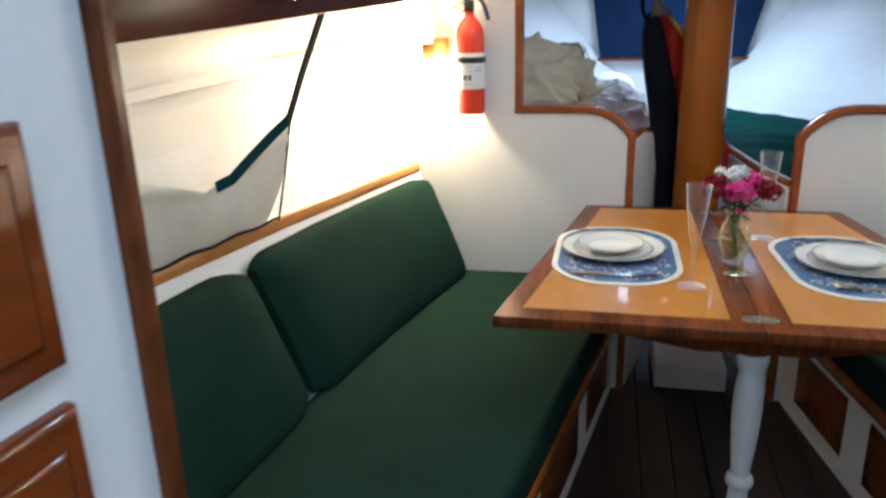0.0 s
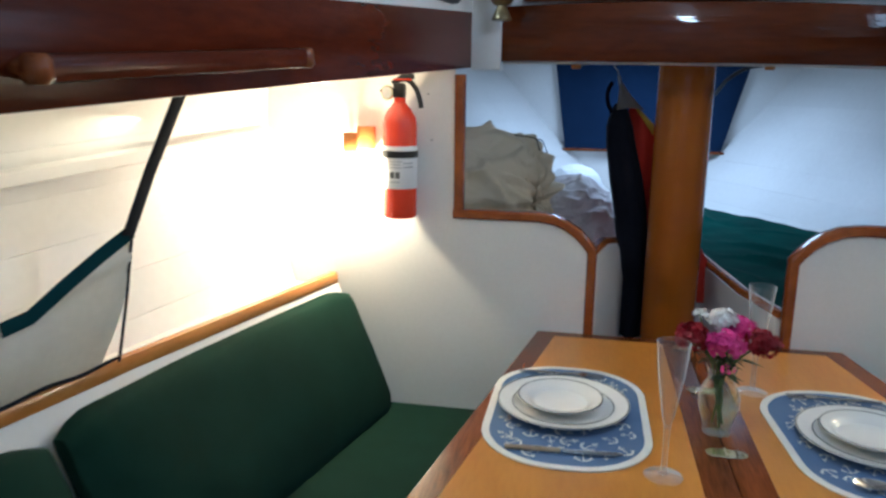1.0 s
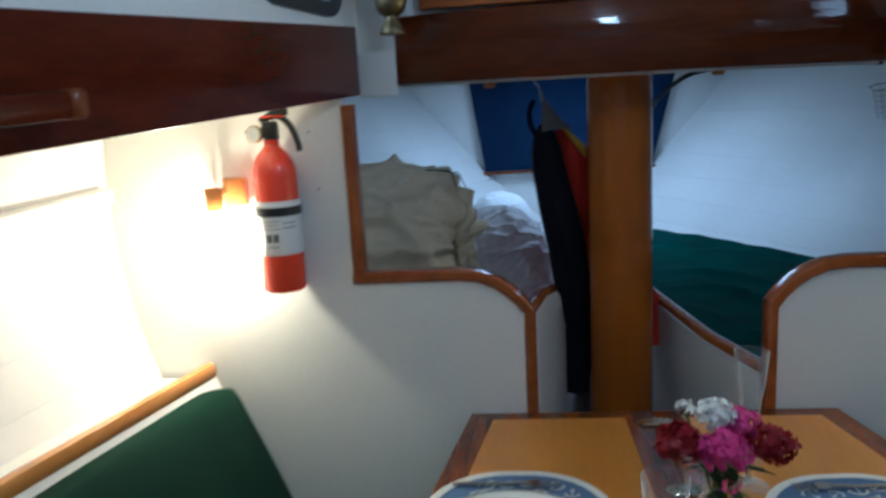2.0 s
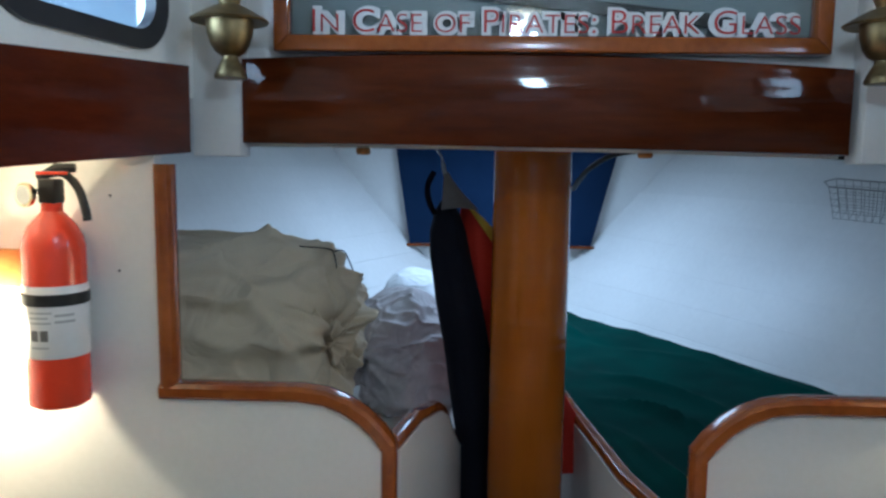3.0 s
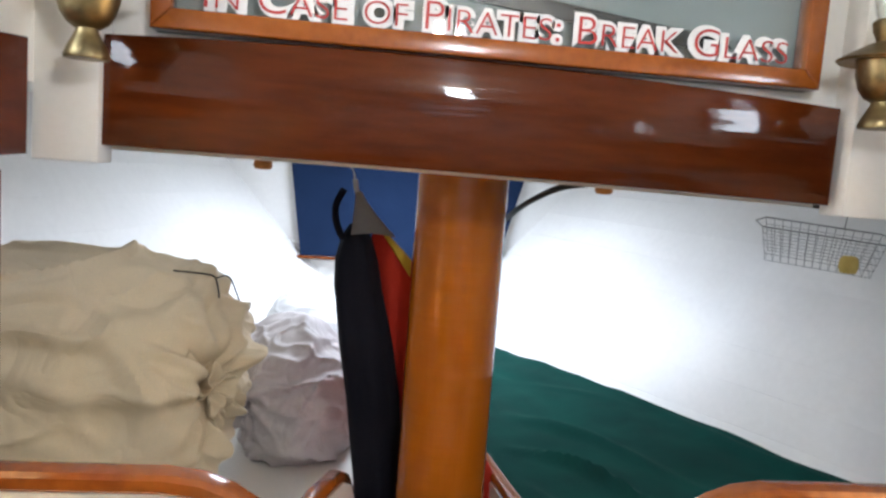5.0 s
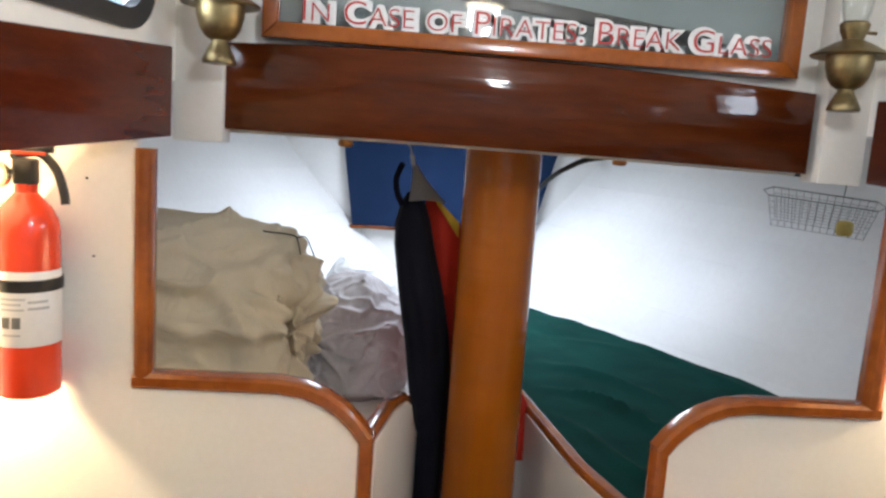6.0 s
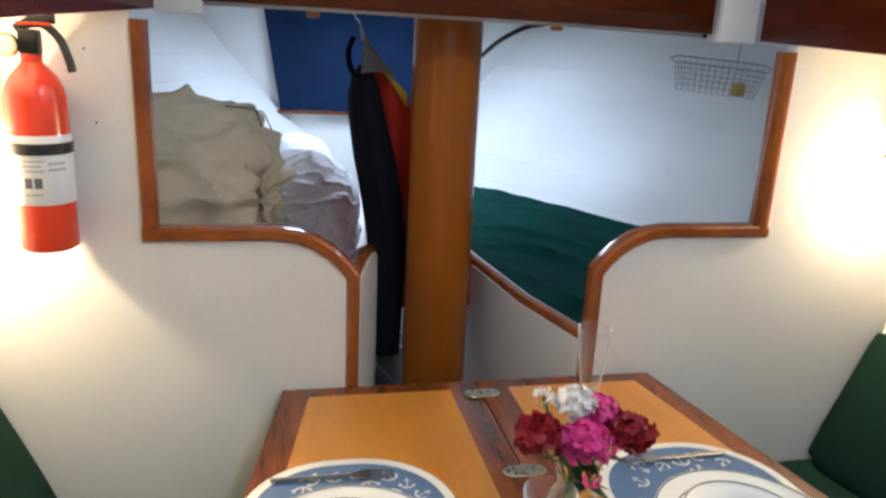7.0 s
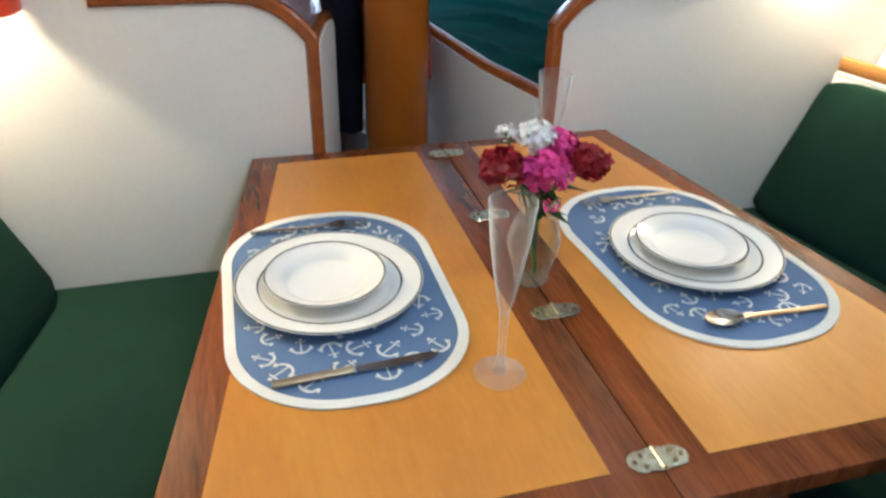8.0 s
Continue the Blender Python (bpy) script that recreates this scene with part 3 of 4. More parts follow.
AMBER = material("honey wood lampshade", (0.50, 0.22, 0.05), 0.4, second=(0.36, 0.13, 0.025), scale=12, stretch=(1, 1, 4), bump=0.03)
FELT = material("grey green felt", (0.27, 0.31, 0.31), 0.9, second=(0.23, 0.27, 0.27), scale=6, bump=0.1, fine=200, spec=0.12)
RUBBER = material("black rubber gasket", (0.015, 0.015, 0.017), 0.5)
REDLET = material("red letter paint", (0.50, 0.035, 0.03), 0.5)
WHITELET = material("white letter paint", (0.80, 0.79, 0.77), 0.5)
STEM = material("green stems", (0.10, 0.19, 0.035), 0.5, second=(0.05, 0.10, 0.02), scale=30)
LEAF = material("dark leaves", (0.035, 0.085, 0.02), 0.5, second=(0.02, 0.05, 0.015), scale=30)
PINK = lit_shade("pink petals", (0.80, 0.07, 0.34), 0.35)
CRIMSON = lit_shade("crimson petals", (0.30, 0.007, 0.017), 0.35)
WHITEP = lit_shade("white petals", (0.90, 0.90, 0.88), 0.35)
PORTBLACK = material("black portlight frame", (0.02, 0.021, 0.024), 0.35, second=(0.03, 0.03, 0.033), scale=20)


def rounded(w, l, r, n=8):
    """Outline of a rounded rectangle round the origin."""
    pts = []
    for cx, cy, a0 in ((1, 1, 0), (-1, 1, 90), (-1, -1, 180), (1, -1, 270)):
        for k in range(n + 1):
            a = radians(a0 + 90 * k / n)
            pts.append((cx * (w / 2 - r) + r * math.cos(a), cy * (l / 2 - r) + r * math.sin(a)))
    return pts


# ---- the table's legs, hinges and skirt ----
def table_fittings():
    t = bpy.data.objects["saloon_table"]
    for y in (2.345, 2.059, 1.755, 1.462):
        half_leaf = [(0.005, 0.0175), (0.014, 0.0150), (0.022, 0.0165), (0.031, 0.0130), (0.0375, 0.005)]
        rim = half_leaf + [(x, -dy) for x, dy in half_leaf[::-1]] + [(-x, -dy) for x, dy in half_leaf] + [(-x, dy) for x, dy in half_leaf[::-1]]
        hinge = part("hinge", prism([(CX + x, y + dy, 0.7008) for x, dy in rim], (0, 0, 0.0022), 0.0008, segments=1), BRIGHTBRASS, t, "worn brass butterfly hinge")
        part("pin", sweep([(CX, y - 0.016, 0.7035), (CX, y + 0.016, 0.7035)], 0.006, seg=8), BRIGHTBRASS, hinge)
        for sx in (-1, 1):
            for dx, dy in ((0.018, 0.008), (0.018, -0.008), (0.029, 0.0)):
                part("screw", lathe([(0.0028, 0.0), (0.0028, 0.0012), (0.0, 0.0014)], 8, at=(CX + sx * dx, y + dy, 0.7027)), BRASS, hinge)
    part("skirt", prism([(CX - 0.30, 1.50, 0.672), (CX + 0.30, 1.50, 0.672), (CX + 0.30, 1.50, 0.63), (CX + 0.12, 1.50, 0.60), (CX - 0.12, 1.50, 0.60), (CX - 0.30, 1.50, 0.63)], (0, 0.03, 0), 0.004), WALNUT, t, "dark wooden rail under the top")
    prof = [(0.036, 0.598), (0.036, 0.574), (0.030, 0.562), (0.026, 0.553), (0.029, 0.532), (0.0325, 0.49), (0.033, 0.45), (0.031, 0.40), (0.027, 0.34), (0.022, 0.29), (0.0215, 0.276),
            (0.030, 0.269), (0.0325, 0.258), (0.030, 0.248), (0.0215, 0.24), (0.024, 0.20), (0.028, 0.13), (0.026, 0.07), (0.036, 0.04), (0.036, 0.003)]
    for y in (1.53,):
        part("leg", lathe(prof, 28, at=(CX + 0.006, y, 0.0)), WHITE, t, "white painted turned leg")


table_fittings()


# ---- place settings ----
def anchor_print(bm, x, y, turn, size, z):
    """A flat anchor: shank, stock, ring and curved arms with flukes."""
    m = Matrix.Translation((x, y, z)) @ Matrix.Rotation(turn, 4, "Z") @ Matrix.Scale(size, 4)
    def poly(pts):
        bm.faces.new([bm.verts.new(m @ Vector((a, b, 0))) for a, b in pts])
    poly([(-0.05, -0.8), (0.05, -0.8), (0.05, 0.55), (-0.05, 0.55)])
    poly([(-0.35, 0.38), (0.35, 0.38), (0.35, 0.48), (-0.35, 0.48)])
    arc = [(0.72 * math.cos(radians(a)), -0.15 + 0.68 * math.sin(radians(a))) for a in range(200, 345, 20)]
    inn = [(0.60 * math.cos(radians(a)), -0.12 + 0.52 * math.sin(radians(a))) for a in range(200, 345, 20)]
    for k in range(len(arc) - 1):
        poly([arc[k], arc[k + 1], inn[k + 1], inn[k]])
    for s in (-1, 1):
        poly([(s * 0.86, -0.42), (s * 0.46, -0.34), (s * 0.62, -0.02)])
    poly([(0.13 * math.cos(radians(a)), 0.68 + 0.13 * math.sin(radians(a))) for a in range(0, 360, 45)])


def placemat(x, y, turn, seed):
    m = pose(x, y, 0.7015, 0, 0, turn)
    mat = thing("placemat", m, "oval blue placemat with white anchor print lying on the table", "placemat", "placemats")
    part("cloth", prism([(a, b, 0.0) for a, b in rounded(0.305, 0.475, 0.135, 12)], (0, 0, 0.002)), MATBLUE, mat, smooth=False)
    outer, inner = rounded(0.333, 0.503, 0.148, 12), rounded(0.303, 0.473, 0.134, 12)
    bm = bmesh.new()
    n = len(outer)
    for k in range(n):
        j = (k + 1) % n
        bm.faces.new([bm.verts.new((*p, 0.0026)) for p in (outer[k], outer[j], inner[j], inner[k])])
    bmesh.ops.remove_doubles(bm, verts=bm.verts, dist=1e-5)
    bmesh.ops.solidify(bm, geom=bm.faces[:], thickness=0.0024)
    part("border", bm, MATWHITE, mat, "white stitched border")
    rng = random.Random(seed)
    placed = []
    for _ in range(900):
        a, b = rng.uniform(-0.14, 0.14), rng.uniform(-0.225, 0.225)
        r = math.hypot(max(abs(a) - 0.02, 0), max(abs(b) - 0.105, 0))
        if r < 0.106 and all(math.hypot(a - c, b - d) > 0.036 for c, d in placed):
            placed.append((a, b))
            bm = bmesh.new()
            anchor_print(bm, a, b, rng.uniform(0, 6.28), rng.uniform(0.017, 0.024), 0.0024)
            part("anchor_print", bm, MATWHITE, mat, smooth=False)
    return mat


def plate(x, y, z, r, name, label):
    p = thing(name, pose(x, y, z), label, "plate", name + "s")
    prof = [(0.0, 0.004), (r * 0.60, 0.004), (r * 0.66, 0.006), (r * 0.72, 0.012), (r * 0.86, 0.015), (r * 0.985, 0.0195), (r, 0.020), (r * 0.995, 0.0175), (r * 0.86, 0.0115), (r * 0.70, 0.007), (r * 0.62, 0.0), (r * 0.56, 0.0), (r * 0.54, 0.002), (0.0, 0.002)]
    body = part("dish", lathe(prof, 64), PORCELAIN, p)
    for rr, zz in (((0.985, 0.0199), (0.765, 0.0135)) if r > 0.1 else ((0.985, 0.0199),)):
        part("rim_line", lathe([(r * rr - 0.0017, zz - 0.0002), (r * rr, zz + 0.0007), (r * rr + 0.0015, zz - 0.0004)], 64), SILVER, body, "fine silver line")
    return p


def knife(m):
    k = thing("knife", m, "table knife with silver blade and golden handle lying on the placemat", "knife", "cutlery")
    part("handle", sweep([(-0.108, 0, 0.004), (-0.10, 0, 0.004), (-0.06, 0, 0.004), (-0.004, 0, 0.004)], 0.013, 0.007, seg=10, square=1.4), DULL, k)
    blade = [(0, -0.007, 0.003), (0.05, -0.009, 0.003), (0.095, -0.008, 0.003), (0.112, 0.002, 0.003), (0.10, 0.007, 0.003), (0.0, 0.006, 0.003)]
    part("blade", prism(blade, (0, 0, 0.0015)), STEEL, k)


def fork(m):
    f = thing("fork", m, "silver table fork lying on the placemat", "fork", "cutlery")
    part("handle", sweep([(-0.10, 0, 0.004), (-0.07, 0, 0.005), (0.0, 0, 0.005), (0.03, 0, 0.007)], 0.010, 0.0035, seg=8), STEEL, f)
    part("head", prism([(0.028, -0.004, 0.006), (0.045, -0.012, 0.006), (0.058, -0.012, 0.006), (0.058, 0.012, 0.006), (0.045, 0.012, 0.006), (0.028, 0.004, 0.006)], (0, 0, 0.0016)), STEEL, f)
    for k in range(4):
        part("tine", sweep([(0.056, -0.0102 + 0.0068 * k, 0.0068), (0.08, -0.0102 + 0.0068 * k, 0.0045), (0.096, -0.0102 + 0.0068 * k, 0.006)], 0.0034, 0.0018, seg=6), STEEL, f)


def spoon(m):
    s = thing("spoon", m, "silver spoon with golden handle lying on the placemat", "spoon", "cutlery")
    part("handle", sweep([(-0.03, 0, 0.006), (0.02, 0, 0.005), (0.07, 0, 0.004), (0.115, 0, 0.005)], 0.011, 0.0035, seg=8), DULL, s)
    part("bowl", shell(grid(lambda u, v: (-0.055 + 0.030 * math.cos(2 * math.pi * u) * v, 0.019 * math.sin(2 * math.pi * u) * v, 0.002 + 0.007 * v * v), 20, 5, loop_u=True), 0.0012), STEEL, s)


def flute(x, y):
    f = thing("champagne_flute", pose(x, y, 0.7005), "tall clear plastic champagne flute standing on the table", "glass", "champagne flutes")
    bowl = [(0.0, 0.095), (0.006, 0.098), (0.0105, 0.115), (0.0165, 0.15), (0.0235, 0.195), (0.0285, 0.25), (0.0279, 0.2505), (0.0275, 0.249)]
    part("bowl", lathe(bowl, 32), PLASTIC, f)
    part("stem", lathe([(0.0, 0.006), (0.010, 0.0065), (0.0055, 0.014), (0.0048, 0.05), (0.006, 0.0945), (0.0, 0.0945)], 20), PLASTIC, f)
    part("foot", lathe([(0.0, 0.0), (0.033, 0.0), (0.034, 0.0015), (0.030, 0.0026), (0.010, 0.006), (0.0, 0.006)], 32), PLASTIC, f)


def vase():
    v = thing("flower_vase", pose(CX - 0.005, 1.846, 0.7005), "small bulging clear glass vase with water on the table", "vase")
    prof = [(0.0, 0.0), (0.024, 0.0), (0.027, 0.004), (0.025, 0.012), (0.030, 0.030), (0.038, 0.055), (0.040, 0.075), (0.034, 0.098), (0.025, 0.112), (0.024, 0.122), (0.030, 0.140), (0.0292, 0.1408), (0.0285, 0.139)]
    part("glass_body", lathe(prof, 40), VASEGLASS, v)
    part("water", lathe([(0.0, 0.0125), (0.0205, 0.0145), (0.0270, 0.030), (0.0350, 0.055), (0.0370, 0.075), (0.0355, 0.084), (0.0, 0.084)], 32), WATER, v)


def blossom(name, at, r, mat, seed, label, count=60):
    """A flower head of many small petals, on its stem, with leaves."""
    rng = random.Random(seed)
    fl = thing(name, pose(*at), label, "flower", "cut flowers in the vase")
    bm = bmesh.new()
    for _ in range(count):
        d = Vector((rng.gauss(0, 1), rng.gauss(0, 1), rng.gauss(0.35, 0.8))).normalized()
        c = d * r * rng.uniform(0.62, 1.0)
        c.z *= 0.72
        rot = d.to_track_quat("Z", "Y").to_matrix().to_4x4() @ pose(0, 0, 0, rng.uniform(-35, 35), rng.uniform(-35, 35), rng.uniform(0, 360))
        s = r * rng.uniform(0.17, 0.29)
        mid = bm.verts.new(c)
        ring = []
        for k in range(10):
            a = 2 * math.pi * k / 10
            q = s * (1.0 if k % 2 else 0.72) * rng.uniform(0.9, 1.1)
            ring.append(bm.verts.new(c + (rot @ Vector((q * math.cos(a), q * math.sin(a), s * rng.uniform(0.15, 0.45))))))
        for k in range(10):
            bm.faces.new((mid, ring[k], ring[(k + 1) % 10]))
    part("petals", bm, mat, fl)
    base = Vector((CX - 0.005 + rng.uniform(-0.012, 0.012), 1.846 + rng.uniform(-0.012, 0.012), 0.716)) - Vector(at)
    neck = Vector((CX - 0.005 + rng.uniform(-0.012, 0.012), 1.846 + rng.uniform(-0.012, 0.012), 0.82)) - Vector(at)
    part("stem", sweep([base, base.lerp(neck, 0.5), neck, neck * 0.4 + Vector((0, 0, 0.004)), Vector((0, 0, -0.002))], 0.004, seg=7), STEM, fl)
    lf = bmesh.new()
    for _ in range(5):
        o = neck * rng.uniform(0.25, 0.8)
        a = rng.uniform(0, 6.28)
        d = Vector((math.cos(a), math.sin(a), rng.uniform(-0.5, 0.2)))
        w = d.cross(Vector((0, 0, 1))).normalized() * 0.007
        l = rng.uniform(0.03, 0.05)
        p = [o, o + d * l * 0.4 + w, o + d * l + Vector((0, 0, -0.008)), o + d * l * 0.4 - w]
        lf.faces.new([lf.verts.new(q) for q in p])
    part("leaves", shell(lf, 0.0006), LEAF, fl)


def place_settings():
    placemat(-0.132, 1.877, 0.0, 3)
    placemat(0.445, 1.857, 3.5, 8)
    for x, y in ((-0.142, 1.885), (0.452, 1.850)):
        plate(x, y, 0.7048, 0.139, "dinner_plate", "white porcelain dinner plate with silver lines on the placemat")
        plate(x - 0.006, y + 0.004, 0.7135, 0.090, "side_plate", "small white plate with silver rim stacked on the dinner plate")
    knife(pose(-0.135, 1.688, 0.7045, 0, 0, 3))
    fork(pose(-0.150, 2.072, 0.7045, 0, 0, -2))
    spoon(pose(0.445, 1.668, 0.7045, 0, 0, -2))
    fork(pose(0.44, 2.055, 0.7045, 0, 0, 182))
    flute(0.043, 1.645)
    flute(0.276, 2.075)
    vase()
    for name, at, r, mat, seed, label in (
            ("pink_flower", (0.160, 1.822, 0.895), 0.036, PINK, 1, "bright pink carnation-like flower head in the vase"),
            ("pink_flower", (0.195, 1.868, 0.915), 0.030, PINK, 2, "bright pink carnation-like flower head in the vase"),
            ("white_flower", (0.158, 1.865, 0.930), 0.028, WHITEP, 3, "cluster of small white blossoms in the vase"),
            ("white_flower", (0.118, 1.880, 0.935), 0.016, WHITEP, 4, "cluster of small white blossoms in the vase"),
            ("crimson_flower", (0.103, 1.838, 0.900), 0.035, CRIMSON, 5, "deep crimson flower head in the vase"),
            ("crimson_flower", (0.229, 1.835, 0.898), 0.033, CRIMSON, 6, "dark crimson flower head in the vase"),
            ("pink_flower", (0.165, 1.800, 0.850), 0.014, PINK, 7, "small pink blossom hanging at the vase's rim")):
        blossom(name, at, r, mat, seed, label, 150 if r > 0.02 else 30)


place_settings()


# ---- fire extinguisher and sconces on the bulkhead ----
def extinguisher():
    e = thing("fire_extinguisher", pose(-0.622, 2.362, 1.017), "red fire extinguisher with white label and black strap on bulkhead", "fire extinguisher")
    R = 0.047
    part("cylinder", lathe([(0.0, 0.003), (R - 0.006, 0.0), (R - 0.001, 0.004), (R, 0.012), (R, 0.255), (R - 0.003, 0.272), (R - 0.012, 0.290), (0.022, 0.305), (0.016, 0.312), (0.016, 0.325), (0.0, 0.325)], 40), RED, e)
    label = part("label", lathe([(R + 0.0006, 0.083), (R + 0.0009, 0.0835), (R + 0.0009, 0.197), (R + 0.0006, 0.1975)], 40), LABELW, e, "white printed label")
    part("strap", lathe([(R + 0.0012, 0.166), (R + 0.0035, 0.167), (R + 0.0035, 0.184), (R + 0.0012, 0.185)], 40), BLACK, e, "black strap")
    for k, (a0, a1, z, h, mat) in enumerate(((250, 292, 0.155, 0.003, PALEPRINT), (250, 285, 0.147, 0.003, PALEPRINT), (250, 290, 0.139, 0.003, PALEPRINT), (252, 266, 0.112, 0.017, GREYPRINT), (270, 284, 0.112, 0.017, GREYPRINT), (252, 284, 0.100, 0.003, PALEPRINT), (296, 330, 0.150, 0.004, PALEPRINT), (296, 332, 0.140, 0.004, PALEPRINT))):
        bm = grid(lambda u, v: ((R + 0.0016) * math.cos(radians(a0 + (a1 - a0) * u)), (R + 0.0016) * math.sin(radians(a0 + (a1 - a0) * u)), z + h * v), 6, 1)
        part("print_bar", shell(bm, 0.0004), mat, label)
    part("valve", box(0.030, 0.030, 0.040, (0, 0, 0.343), 0.005), BLACK, e, "black valve")
    gauge = part("gauge", lathe([(0.0, 0.0), (0.017, 0.0), (0.019, 0.003), (0.019, 0.010), (0.0, 0.010)], 24), BRIGHTBRASS, e, "round brass pressure gauge")
    gauge.matrix_basis = pose(-0.024, -0.020, 0.338, 90, 0, -20)
    part("dial", lathe([(0.0, 0.0108), (0.0145, 0.0108), (0.0145, 0.0098), (0.0, 0.0098)], 24), LABELW, gauge, "white dial face")
    part("carrying_handle", sweep(flowing([(-0.012, 0, 0.368), (0.02, 0, 0.372), (0.045, -0.004, 0.350), (0.058, -0.008, 0.318), (0.062, -0.01, 0.298)]), 0.014, 0.009, up=(0, 1, 0), seg=8), BLACK, e)
    part("lever", sweep([(-0.02, 0, 0.362), (0.01, 0, 0.380), (0.040, 0, 0.380)], 0.016, 0.008, up=(0, 1, 0), seg=8), BLACK, e)
    part("safety_tag", box(0.05, 0.004, 0.005, (0.012, -0.018, 0.372), 0.001), RED, e, "red safety tab")
    part("nozzle", sweep([(-0.015, 0, 0.342), (-0.052, -0.004, 0.343)], 0.010, seg=8), BLACK, e)
    part("bracket", box(0.03, 0.014, 0.26, (0, 0.051, 0.15), 0.002), BLACK, e)


def sconce(x):
    s = thing("wall_sconce", pose(x, BY, 1.225), "small honey-coloured wooden wall lamp lit on the bulkhead", "wall lamp", "wall sconces")
    part("back_plate", box(0.052, 0.014, 0.064, (0.020, -0.007, 0.004), 0.003), AMBER, s)
    part("shade", box(0.042, 0.006, 0.054, (-0.018, -0.036, -0.008), 0.002), AMBER, s, "thin wooden shade")
    part("arm", box(0.012, 0.030, 0.010, (-0.004, -0.020, 0.008), 0.002), AMBER, s)
    part("bulb", lathe([(0.0, -0.020), (0.006, -0.018), (0.008, -0.008), (0.006, 0.004), (0.0, 0.006)], 14, at=(-0.020, -0.020, -0.016)), BULB, s, "small glowing bulb")


BULB = glowing("warm bulb", (1.0, 0.80, 0.50), 20)
extinguisher()
sconce(-0.752)
sconce(1.088)


# ---- screw holes in the bulkhead ----
def screw_holes():
    for x, z in ((-0.556, 1.352), (-0.545, 1.227)):
        solid("screw_hole", lathe([(0.0, 0.0), (0.0019, 0.0), (0.0019, 0.002), (0.0, 0.0022)], 10), RUBBER, pose(x, BY - 0.0005, z, 90, 0, 0), label="small dark screw head in the white bulkhead", category="screw", group="bulkhead screws")


screw_holes()


# ---- lee cloth behind the port settee ----
def lee_cloth():
    at = lambda y, z, o=0.0: (rail_x(y) + 0.29 * (z - 0.82) + o, y, z)
    cloth = thing("lee_cloth", pose(0, 0, 0), "cream cotton lee cloth with teal hem and dark straps", "lee cloth")
    HEM = [(0.62, 1.05), (0.80, 0.985), (0.89, 1.03), (0.995, 1.094), (1.07, 1.075), (1.18, 1.027), (1.31, 0.985), (1.40, 0.998), (1.455, 1.035), (1.52, 1.075), (1.585, 1.110)]
    hem = lambda y: lerp(HEM, y)
    def sheet(u, v):
        y = 0.62 + 0.97 * u
        z = 0.838 + (hem(y) - 0.838) * v
        sag = math.exp(-((z - (hem(y) - 0.05 + 0.05 * math.sin((y - 1.04) * 5.7))) / 0.016) ** 2)
        k = 0.010 * math.sin(y * 23 + 4 * v) * v + 0.014 * math.sin(math.pi * v) + 0.008 * noise.noise((y * 7, z * 7, 2.2)) + 0.010 * sag
        return at(y, z, k)
    part("cloth", shell(grid(sheet, 90, 30), 0.002), CLOTHW, cloth)
    ribbon = [at(y, hem(y) - 0.004, 0.014) for y in (1.35, 1.40, 1.43, 1.455, 1.49, 1.52, 1.555, 1.585)]
    part("hem", sweep(ribbon, 0.004, 0.026, seg=8, square=2.5), TEAL, cloth, "teal webbing hem")
    part("hem", sweep([at(y, hem(y) - 0.004, 0.014) for y in (0.64, 0.72, 0.80, 0.86, 0.92, 0.985)], 0.004, 0.026, seg=8, square=2.5), TEAL, cloth, "teal webbing hem")
    part("cord", sweep([at(y, hem(y), 0.014) for y in (0.995, 1.03, 1.07, 1.11)], 0.004, seg=6), STRAP, cloth)
    for pts, w in (([(1.648, 1.40), (1.628, 1.328), (1.596, 1.21), (1.574, 1.10)], 0.032), ([(1.582, 1.10), (1.60, 0.97), (1.612, 0.84)], 0.008),
                   ([(0.945, 1.40), (0.954, 1.293), (0.966, 1.188), (0.990, 1.094), (1.005, 0.96), (1.007, 0.90), (0.991, 0.84)], 0.030)):
        part("strap", sweep([at(y, z, 0.018) for y, z in pts], w, 0.004, up=(1, 0, 0.2), seg=8, square=2.5), STRAP, cloth, "dark webbing strap")
    part("lacing", sweep([at(y, 0.843 + 0.003 * math.sin(40 * y), 0.012) for y in [1.15 + 0.02 * k for k in range(24)]], 0.008, seg=6), STRAP, cloth, "dark lacing along the rail")


lee_cloth()


